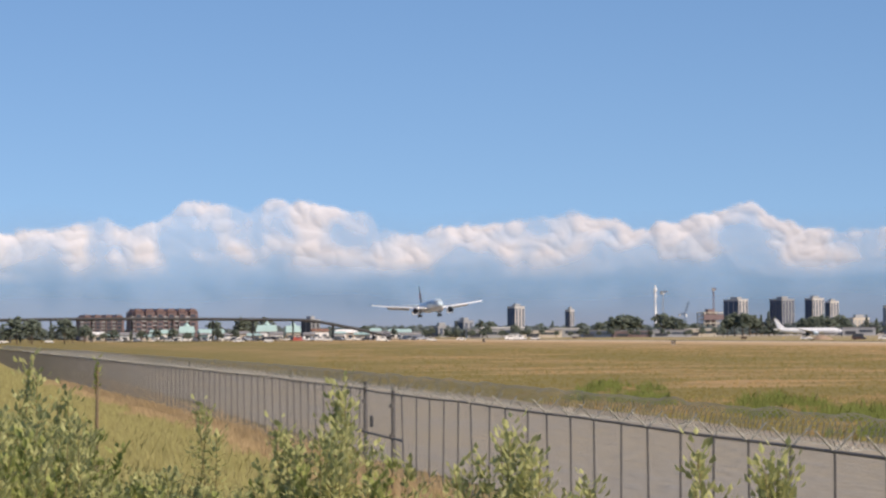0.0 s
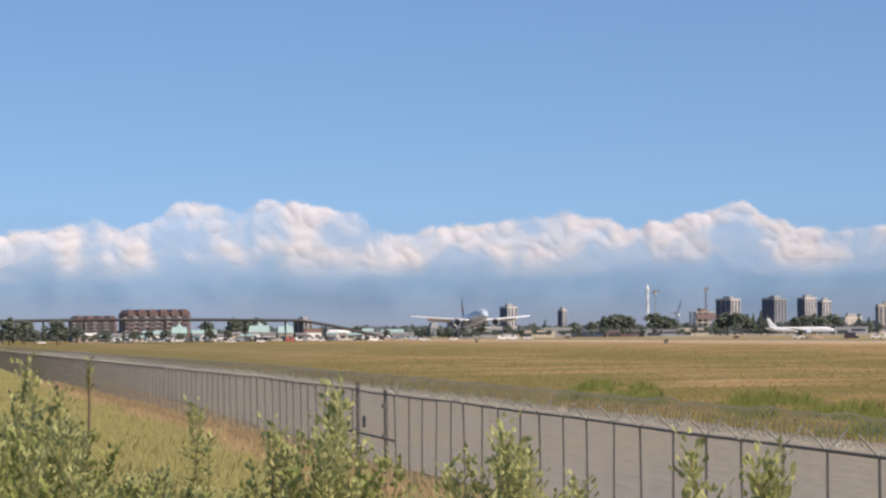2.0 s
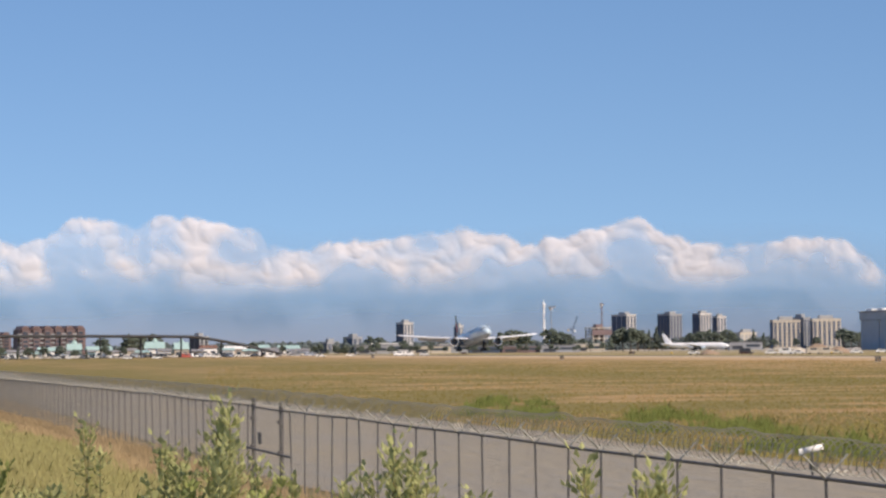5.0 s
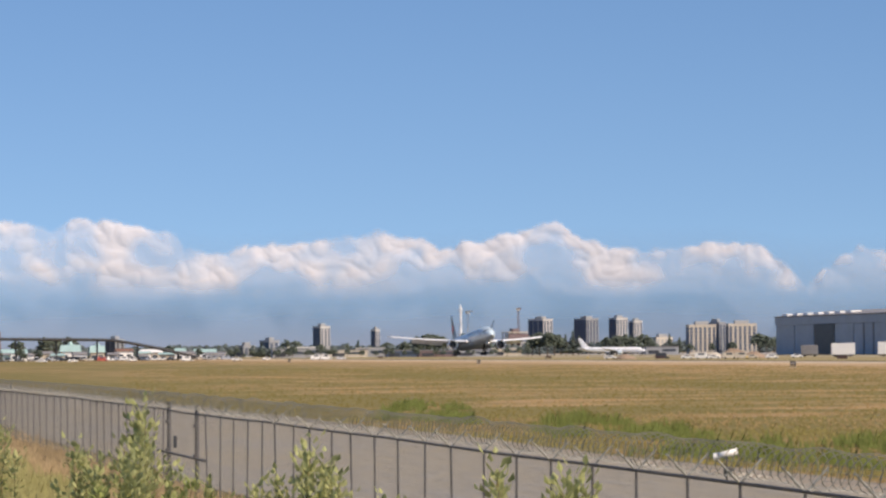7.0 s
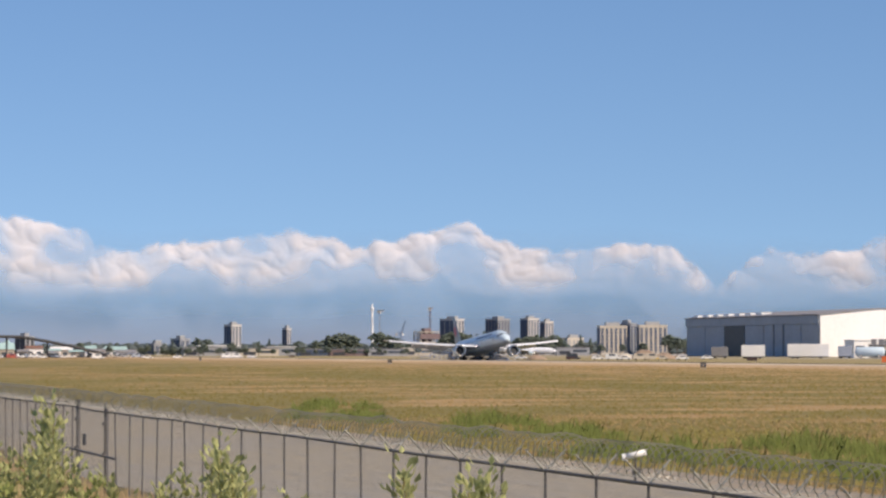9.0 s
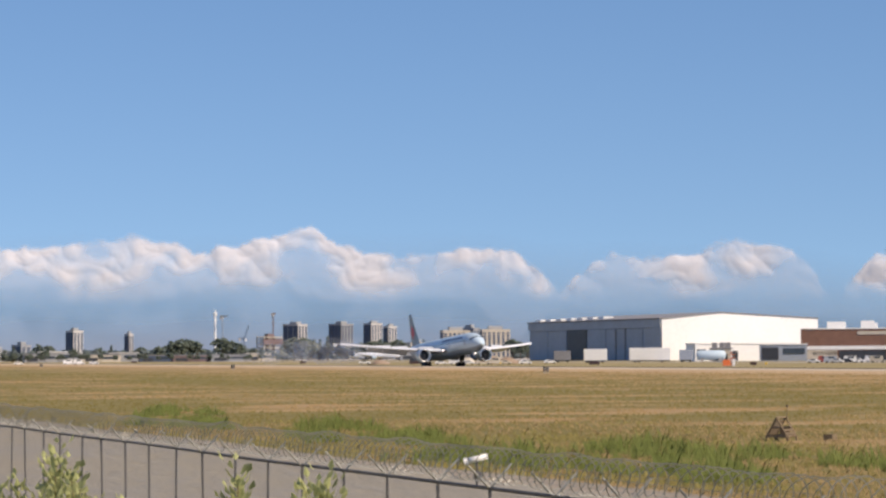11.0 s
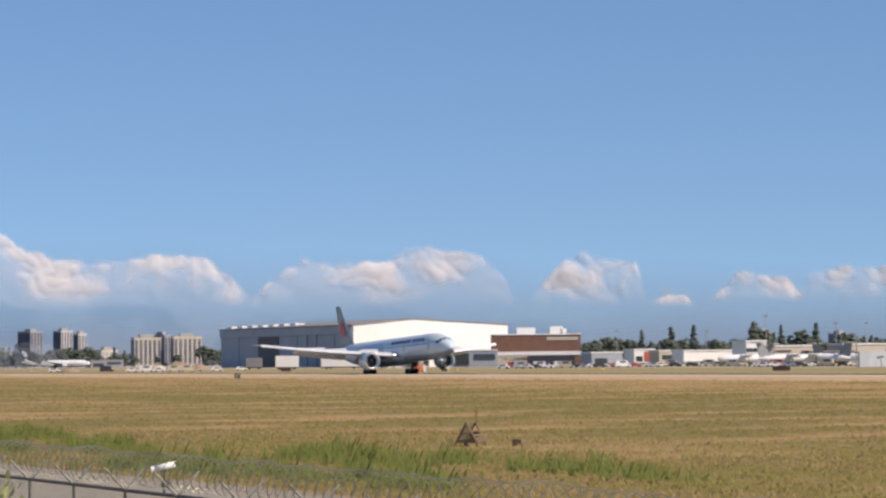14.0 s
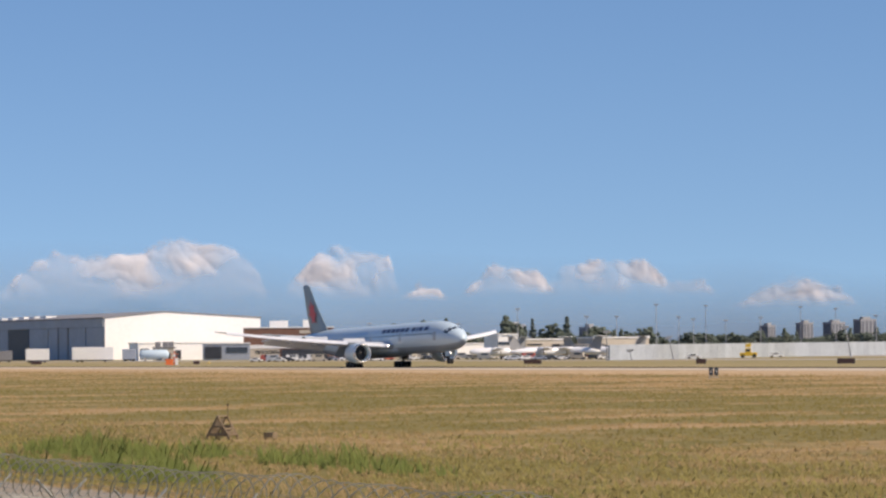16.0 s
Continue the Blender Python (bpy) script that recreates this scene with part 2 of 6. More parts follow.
def bank_height(x, y):
    """The dyke under the camera, which falls to the level of the airfield."""
    foot = bank_foot(x)
    s = min(1.0, max(0.0, (foot - y) / 5.4))
    top = 1.85 * s * s * (3 - 2 * s)
    return top + 0.06 * noise.noise((x * 0.25, y * 0.4, 3.0)) * s


def build_ground():
    bm = bmesh.new()
    xs = [-4900, -2600, -1300, -700] + [-400 + 5 * k for k in range(86)] + [60, 150, 700, 1500, 4900]
    ys = [-4900, -2000, -600, -150, -60, -30, -15, -8] + [-6 + 0.7 * k for k in range(22)] + [10.2, 13, 22, 40, 80, 150, 300, 700, 1600, 3000, 4900]
    grid = [[bm.verts.new((x, y, bank_height(x, y) if -30 < y < 8 else (1.85 if -150 < y < 0 else 0.0))) for y in ys] for x in xs]
    for a, b in zip(grid, grid[1:]):
        for k in range(len(ys) - 1):
            f = bm.faces.new((a[k], b[k], b[k + 1], a[k + 1]))
            f.material_index = 1 if ys[k + 1] < 10.3 else 0
    ob = part("ground", bm, [FIELD, BANK], None, smooth=True)
    tagged(ob, "flat dry golden airfield grass with green patches", "ground", kind="structure")


def strip(name, x0, x1, y0, y1, z, mat, label, category, wavy=0.0, pieces=60):
    """A flat strip laid along the runway, with slightly uneven edges."""
    v, f = [], []
    for k in range(pieces + 1):
        x = x0 + (x1 - x0) * k / pieces
        v += [(x, y0 + wavy * noise.noise((x * 0.05, y0, 1)), z), (x, y1 + wavy * noise.noise((x * 0.05, y1, 5)), z)]
        if k:
            i = 2 * k
            f.append((i - 2, i, i + 1, i - 1))
    return tagged(raw(name, v, f, mat), label, category, kind="structure")


build_ground()
strip("mown_verge", -3200, 600, 205, 244, 0.02, MOWN, "mown tan dry grass verge beside the runway", "verge", 3.0, 300)
strip("runway", -3000, 900, 243, 284, 0.05, RUNWAY, "pale sunlit concrete runway with dark tyre marks", "runway", 0.0, 20)
strip("tyre_marks", -2200, 400, 270, 283, 0.062, RUBBER, "dark rubber tyre marks along the runway", "tyre marks", 1.2, 200)
strip("far_verge", -3300, 900, 285, 430, 0.02, MOWN_GREEN, "short green and tan grass beyond the runway", "verge", 4.0, 200)
strip("taxiway", -3300, 900, 432, 462, 0.04, CONCRETE, "grey concrete taxiway beyond the runway", "taxiway", 0.0, 20)
strip("infield", -3300, 900, 464, 560, 0.025, MOWN_GREEN, "short green and tan grass between taxiway and apron", "verge", 4.0, 200)
strip("apron", -2600, 900, 562, 1500, 0.03, CONCRETE, "pale grey concrete apron by the hangars", "apron", 0.0, 20)
strip("road", -700, 120, 11.6, 27.0, 0.03, ROAD, "grey gravel patrol road inside the perimeter fence", "road", 0.7, 300)
strip("gravel_edge", -700, 120, 26.7, 28.3, 0.035, GRAVEL, "pale gravel edge of the patrol road", "road edge", 0.9, 300)

# ---- clouds ----
def cloud_material(name, colour):
    m = bpy.data.materials.new(name)
    m.use_nodes = True
    n, l = m.node_tree.nodes, m.node_tree.links
    n.remove(n["Principled BSDF"])
    d, t, mx, at = n.new("ShaderNodeBsdfDiffuse"), n.new("ShaderNodeBsdfTransparent"), n.new("ShaderNodeMixShader"), n.new("ShaderNodeAttribute")
    d.inputs["Color"].default_value = (*colour, 1)
    at.attribute_name = "thickness"
    l.new(at.outputs["Fac"], mx.inputs[0])
    l.new(t.outputs[0], mx.inputs[1])
    l.new(d.outputs[0], mx.inputs[2])
    l.new(mx.outputs[0], n["Material Output"].inputs["Surface"])
    return m


VAPOUR = cloud_material("cloud_vapour", (0.80, 0.755, 0.74))
HAZE = cloud_material("blue_haze", (0.235, 0.255, 0.34))
CLOUD_FAR = 4650.0


def perlin(x, y, seed):
    """Smooth gradient noise over arrays, about -0.7 to 0.7."""
    r = np.random.default_rng(seed)
    ang = r.random((64, 64)) * 2 * np.pi
    gx, gy = np.cos(ang), np.sin(ang)
    xi, yi = np.floor(x).astype(int), np.floor(y).astype(int)
    u, v = x - xi, y - yi
    fu, fv = u * u * u * (u * (u * 6 - 15) + 10), v * v * v * (v * (v * 6 - 15) + 10)

    def corner(dx, dy):
        a, b = (xi + dx) % 64, (yi + dy) % 64
        return gx[a, b] * (u - dx) + gy[a, b] * (v - dy)
    low = corner(0, 0) + (corner(1, 0) - corner(0, 0)) * fu
    high = corner(0, 1) + (corner(1, 1) - corner(0, 1)) * fu
    return low + (high - low) * fv


def billows(x, y, seed, octaves=4):
    """Rounded heads with creases between them, over several sizes: 0 to about 1."""
    total, amp, freq = 0.0, 1.0, 1.0
    for k in range(octaves):
        total = total + amp * np.abs(perlin(x * freq, y * freq, seed + k)) * 1.8
        amp, freq = amp * 0.5, freq * 2.1
    return total / 1.6


def build_cloud(outline, floor_el, seed, thick):
    """A cumulus bank under an outline of (bearing, top): sunlit heads in relief, thin blue gaps, a base lost in haze."""
    b0, b1 = outline[0][0], outline[-1][0]
    ob, ot = [p[0] for p in outline], [p[1] for p in outline]
    step = 0.022
    az = np.arange(b0 - 0.25, b1 + 0.25, step)
    el = np.arange(floor_el - 0.25, max(ot) + 0.2, step)
    A, E = np.meshgrid(az, el, indexing="ij")
    wx, wy = A + 0.16 * perlin(A * 1.7, E * 1.7, seed + 50), E + 0.16 * perlin(A * 1.7, E * 1.7, seed + 51)
    heads = billows(wx * 1.25, wy * 1.45, seed)
    top = np.interp(A, ob, ot)
    # the outline, scalloped by the heads; it thins at both ends and dissolves below
    depth = top - E + 0.20 * (heads - 0.55)
    rim = np.clip(depth / 0.14, 0, 1)
    rim = rim * rim * (3 - 2 * rim)
    rise = np.clip((E - floor_el) / np.maximum(0.25, top - floor_el), 0, 1)
    side = np.clip(np.minimum(A - b0 + 0.12, b1 + 0.12 - A) / 0.3 + 0.5 * (heads - 0.5), 0, 1)
    # firm heads among thin shaded parts, firmer towards the top
    firm = perlin(wx * 0.8, wy * 1.1, seed + 60) + 0.5 * perlin(wx * 2.1, wy * 2.4, seed + 61) + 0.28 * (rise - 0.35) + 0.30 * (heads - 0.45)
    firm = np.clip((firm + 0.26) / 0.60, 0, 1)
    dense = rim * side * (0.20 + 0.50 * firm) * np.clip(rise / 0.42, 0, 1) ** 1.2 * thick
    dense = np.clip(dense, 0, 0.9)
    round_off = np.sqrt(np.clip(depth + 0.1, 0, 0.7) / 0.7)
    relief = 7.0 * round_off + 3.4 * billows(wx * 1.25, wy * 1.45, seed, 2) + 0.9 * heads
    dist = CLOUD_FAR - relief
    ca, ce = np.radians(A), np.radians(E)
    P = np.stack([-np.cos(ca) * dist, np.sin(ca) * dist, EYE + np.tan(ce) * dist], -1).reshape(-1, 3)
    na, ne = A.shape
    i = np.arange(na * ne).reshape(na, ne)
    q = np.stack([i[:-1, :-1], i[1:, :-1], i[1:, 1:], i[:-1, 1:]], -1).reshape(-1, 4)
    q = q[dense.reshape(-1)[q].max(1) > 0.004]
    used, inv = np.unique(q, return_inverse=True)
    cloud = raw("cloud", P[used].tolist(), inv.reshape(q.shape).tolist(), VAPOUR, smooth=True)
    at = cloud.data.attributes.new("thickness", "FLOAT", "POINT")
    at.data.foreach_set("value", dense.reshape(-1)[used].astype(np.float32))
    return tagged(cloud, "low bank of white sunlit cumulus cloud over the horizon", "cloud", "clouds")


def build_haze():
    """The shaded hazy mass of cloud far behind the sunlit heads, thinning out upwards."""
    rows, cols = 26, 240
    v, f, a = [], [], []
    for i in range(cols + 1):
        b = -12 + 66 * i / cols
        top = 2.5 + 0.35 * noise.noise((b * 0.35, 1, 0)) - max(0.0, b - 18) * 0.045
        for j in range(rows + 1):
            u = j / rows
            e = -0.4 + (top + 0.4) * u
            p = spot(b, 4690)
            v.append((p.x, p.y, EYE + math.tan(radians(e)) * 4690))
            a.append(max(0.0, 0.95 * (1 - u) ** 1.15 * (1 + 0.07 * noise.noise((b * 0.8, e * 2.0, 4)))))
            if i and j:
                k = i * (rows + 1) + j
                f.append((k - rows - 2, k - 1, k, k - rows - 1))
    ob = raw("haze_bank", v, f, HAZE, smooth=True)
    ob.data.attributes.new("thickness", "FLOAT", "POINT").data.foreach_set("value", a)
    tagged(ob, "blue-grey haze low over the far horizon", "haze", kind="structure")


build_haze()
build_cloud([(-6, 2.0), (-3, 2.3), (0.6, 2.15), (1.7, 2.25), (2.65, 2.46), (3.0, 2.25), (3.7, 2.35), (4.3, 2.77), (5.15, 2.75), (5.6, 2.6), (6.07, 2.85), (7.0, 2.68), (8.1, 2.52), (8.25, 2.15), (9.0, 2.12), (9.5, 2.28), (10.4, 2.31), (12.1, 2.47), (13.05, 2.37), (13.4, 2.14),
             (14.5, 2.38), (15.3, 2.6), (15.8, 2.73), (16.3, 2.3), (17.5, 2.07), (19.2, 2.26), (19.9, 2.2), (20.4, 1.75), (20.8, 1.4)], 1.02, 3, 1.0)
build_cloud([(20.9, 1.45), (21.2, 1.7), (21.84, 2.12), (22.5, 2.03), (23.55, 2.11), (24.24, 2.39), (25.5, 2.15), (25.9, 1.8), (26.1, 1.3)], 1.0, 21, 1.05)
build_cloud([(26.6, 1.5), (26.9, 1.75), (27.15, 2.07), (27.6, 2.18), (28.6, 2.0), (28.75, 1.5)], 1.0, 33, 1.1)
build_cloud([(28.9, 1.2), (29.2, 1.4), (29.6, 1.3), (29.8, 1.1)], 0.98, 41, 1.0)
build_cloud([(30.1, 1.2), (30.35, 1.47), (30.7, 1.75), (31.6, 1.7), (31.95, 1.3)], 1.05, 52, 1.1)
build_cloud([(31.95, 1.5), (32.1, 1.79), (32.86, 1.89), (33.77, 1.86), (34.3, 1.42), (35.0, 1.38), (35.4, 1.0)], 1.02, 63, 1.1)
build_cloud([(35.6, 0.95), (36.15, 1.28), (36.83, 1.52), (37.7, 1.26), (38.1, 0.85)], 0.75, 74, 1.1)
build_cloud([(39.2, 1.1), (41, 1.6), (44, 1.4), (47, 1.7), (50, 1.0)], 0.7, 85, 0.75)

# ---- airliners ----
SKIN = material("pale_ice_blue_paint", (0.50, 0.62, 0.69), 0.28, vary=0.04, scale=6)
BELLY = material("light_grey_belly_paint", (0.33, 0.39, 0.44), 0.35, vary=0.07, scale=5)
WING = material("light_grey_wing_paint", (0.50, 0.53, 0.56), 0.35, vary=0.06, scale=5)
FIN_GREEN = material("grey_green_fin_paint", (0.20, 0.25, 0.27), 0.35, vary=0.08, scale=3)
NAVY = material("navy_lettering", (0.03, 0.035, 0.10), 0.4, vary=0.1, scale=1)
LEAF_RED = material("red_emblem_paint", (0.55, 0.05, 0.05), 0.4, vary=0.1, scale=1)
CHROME = material("polished_intake_lip", (0.75, 0.75, 0.76), 0.25, metal=0.8, vary=0.05, scale=1)
FAN = material("dark_fan_blades", (0.05, 0.05, 0.055), 0.4, metal=0.5, vary=0.3, scale=0.5)
WHITE_SKIN = material("white_aircraft_paint", (0.74, 0.76, 0.79), 0.3, vary=0.04, scale=6)
# gear steel darkened in colour for the shadow under the aircraft
GEAR_STEEL = material("shade_dark_gear_steel", (0.09, 0.09, 0.092), 0.6, metal=0.2, vary=0.2, scale=0.5)
LIGHT_ON = glow("lit_landing_lamp", (1.0, 0.86, 0.76), 4.0)

LENGTH, GEAR_S = 73.9, 37.1          # metres; the main wheels stand 37.1 m behind the nose


def body_at(s):
    """Radius and centre height of the fuselage s metres behind the nose."""
    r, z = 3.1, 5.45
    if s < 10.5:
        u = s / 10.5
        r = 3.1 * math.sqrt(max(0.0, 1 - (1 - u) ** 2.1)) ** 1.08
        z = 5.45 - 0.75 * (1 - u) ** 1.7
    if s > 50:
        u = (s - 50) / (LENGTH - 50)
        r = 3.1 * (1 - u ** 1.75) + 0.28 * u
        z = 5.45 + 1.75 * u ** 1.5
    return r, z


def skin_point(s, ang, out=0.0):
    """A point of the fuselage: ang 0 is the top, 90 the port side (+Y)."""
    r, z = body_at(s)
    a = radians(ang)
    return Vector((GEAR_S - s, math.sin(a) * (r + out), z + math.cos(a) * (r + out)))


def skin_patch(bm, s0, s1, a0, a1, out=0.012, n=3):
    g = [[bm.verts.new(skin_point(s0 + (s1 - s0) * i / n, a0 + (a1 - a0) * j / n, out)) for j in range(n + 1)] for i in range(n + 1)]
    for i in range(n):
        for j in range(n):
            bm.faces.new((g[i][j], g[i + 1][j], g[i + 1][j + 1], g[i][j + 1]))


def section(le, y, z, chord, thick, vertical=False, twist=0.0):
    """An aerofoil ring: le is the leading edge's distance behind the nose."""
    pts = []
    for u, t in ((0, 0), (0.03, 0.35), (0.12, 0.72), (0.3, 1.0), (0.55, 0.8), (0.8, 0.4), (1, 0.03), (1, -0.03), (0.8, -0.2), (0.55, -0.45), (0.3, -0.62), (0.12, -0.5), (0.03, -0.28)):
        h = t * thick * chord * 0.5 - u * chord * twist
        pts.append(Vector((GEAR_S - le - u * chord, y + (h if vertical else 0), z + (0 if vertical else h))))
    return pts


WING_PLAN = ((0.0, 22.6, 4.15, 16.2, 0.125), (3.1, 24.6, 4.2, 14.2, 0.12), (9.6, 28.9, 4.85, 9.9, 0.11), (20.0, 35.8, 6.0, 6.1, 0.10), (28.5, 41.4, 7.15, 3.7, 0.095), (31.3, 43.9, 7.6, 2.2, 0.09), (32.4, 46.2, 7.85, 0.7, 0.08))


def wing_at(y):
    for a, b in zip(WING_PLAN, WING_PLAN[1:]):
        if a[0] <= y <= b[0]:
            u = (y - a[0]) / (b[0] - a[0])
            return [p + (q - p) * u for p, q in zip(a, b)]


def panel(bm, rows):
    """A thin tapered slab along the span: rows of (y, leading x, trailing x, leading z, trailing z)."""
    loft(bm, [[Vector((a, y, za + 0.09)), Vector(((a + b) / 2, y, (za + zb) / 2 + 0.16)), Vector((b, y, zb + 0.01)), Vector((b, y, zb - 0.02)), Vector(((a + b) / 2, y, (za + zb) / 2 - 0.06)), Vector((a, y, za - 0.08))] for y, a, b, za, zb in rows])
    return bm


def build_wing(plane, side, flaps):
    bm = bmesh.new()
    loft(bm, [section(le, side * y, z, c, t, twist=0.02) for y, le, z, c, t in WING_PLAN])
    wing = part("wing", bm, WING, plane, smooth=True)
    if flaps:
        for y0, y1, drop, ch in ((3.4, 8.3, 0.62, 2.7), (11.0, 22.5, 0.62, 1.75)):
            rows = []
            for k in range(4):
                y = y0 + (y1 - y0) * k / 3
                _, le, z, c, _ = wing_at(y)
                x = GEAR_S - le - c
                rows.append((side * y, x + 0.5, x - ch * 0.82, z - c * 0.02 - 0.12, z - c * 0.02 - 0.12 - ch * drop))
            part("flap", panel(bmesh.new(), rows), WING, wing)
        for y0, y1 in ((3.8, 9.0), (10.8, 31.0)):
            rows = []
            for k in range(6):
                y = y0 + (y1 - y0) * k / 5
                _, le, z, c, t = wing_at(y)
                x = GEAR_S - le
                rows.append((side * y, x + 0.75, x - 0.1, z - 0.42, z + 0.14))
            part("slat", panel(bmesh.new(), rows), WHITE_SKIN, wing)
        for y in (6.0, 13.5, 18.0, 22.5):
            _, le, z, c, _ = wing_at(y)
            fb = lathe(bmesh.new(), [(2.2, 0.02), (1.4, 0.26), (0, 0.34), (-1.6, 0.26), (-2.8, 0.03)], (GEAR_S - le - c * 0.95, side * y, z - 0.55), sides=10)
            part("flap_fairing", fb, WING, wing, smooth=True)
    return wing


def build_engine(plane, side):
    c = Vector((GEAR_S - 24.6, side * 9.75, 2.75))
    bm = bmesh.new()
    lathe(bm, [(-0.2, 1.62), (0.0, 1.70), (0.02, 1.86), (-0.5, 1.98), (-2.2, 2.03), (-3.8, 1.88), (-5.0, 1.62), (-5.0, 1.55), (-3.0, 1.5), (-1.6, 1.56), (-0.2, 1.62)], c, sides=32, caps=False)
    eng = part("engine", bm, SKIN, plane, "pale blue jet engine nacelle", smooth=True)
    part("intake_lip", lathe(bmesh.new(), [(-0.25, 1.60), (0.0, 1.66), (0.08, 1.76), (0.02, 1.875), (-0.42, 1.985), (-0.42, 1.97), (-0.1, 1.78), (-0.25, 1.60)], c, sides=32, caps=False), CHROME, eng, "polished metal intake lip", smooth=True)
    part("fan", lathe(bmesh.new(), [(-1.5, 1.6), (-1.5, 0.5), (-1.0, 0.35), (-0.75, 0.02), (-1.7, 0.02), (-1.8, 1.6)], c, sides=28), FAN, eng)
    part("exhaust_cone", lathe(bmesh.new(), [(-4.8, 1.2), (-5.8, 1.0), (-6.4, 0.75), (-7.3, 0.05)], c, sides=20), FAN, eng, smooth=True)
    b2 = bmesh.new()
    _, le, z, ch, _ = wing_at(9.6)
    loft(b2, [[Vector((c.x - 1.6, c.y + w, c.z + 1.85)), Vector((c.x - 6.2, c.y + w, z - 0.1)), Vector((c.x - 6.2, c.y + w, c.z + 0.9)), Vector((c.x - 4.5, c.y + w, c.z + 1.3))] for w in (-0.22, 0.22)])
    part("pylon", b2, SKIN, eng)


def build_wheel(parent, x, y, r, w):
    t = part("wheel", lathe(bmesh.new(), [(-w / 2, r * 0.55), (-w / 2, r * 0.9), (-w * 0.3, r), (w * 0.3, r), (w / 2, r * 0.9), (w / 2, r * 0.55)], (x, y, r), axis="y", sides=18), TYRE, parent, smooth=True)
    part("hub", lathe(bmesh.new(), [(-w * 0.52, 0.05), (-w * 0.52, r * 0.5), (w * 0.52, r * 0.5), (w * 0.52, 0.05)], (x, y, r), axis="y", sides=14), GEAR_STEEL, t)


def build_gear(plane, side):
    y = side * 5.5
    bm = bmesh.new()
    tube(bm, (0.2, y, 0.7), (0.6, y, 5.0), 0.3, 0.38, 12)
    tube(bm, (0.25, y, 1.6), (0.4, y - side * 2.6, 3.3), 0.12)
    tube(bm, (0.25, y, 1.6), (3.0, y, 3.6), 0.13)
    gear = part("main_gear", bm, GEAR_STEEL, plane, "six-wheel main landing gear leg")
    part("truck_beam", boxes((-1.7, 1.7, y - 0.16, y + 0.16, 0.5, 0.85), bevel=0.05), GEAR_STEEL, gear)
    part("gear_door", boxes((-0.6, 1.4, y + side * 0.75, y + side * 0.83, 1.5, 3.6), bevel=0.03), GEAR_STEEL, gear)
    for x in (-1.46, 0.0, 1.46):
        for d in (-0.7, 0.7):
            build_wheel(gear, x, y + d, 0.67, 0.54)
    return gear


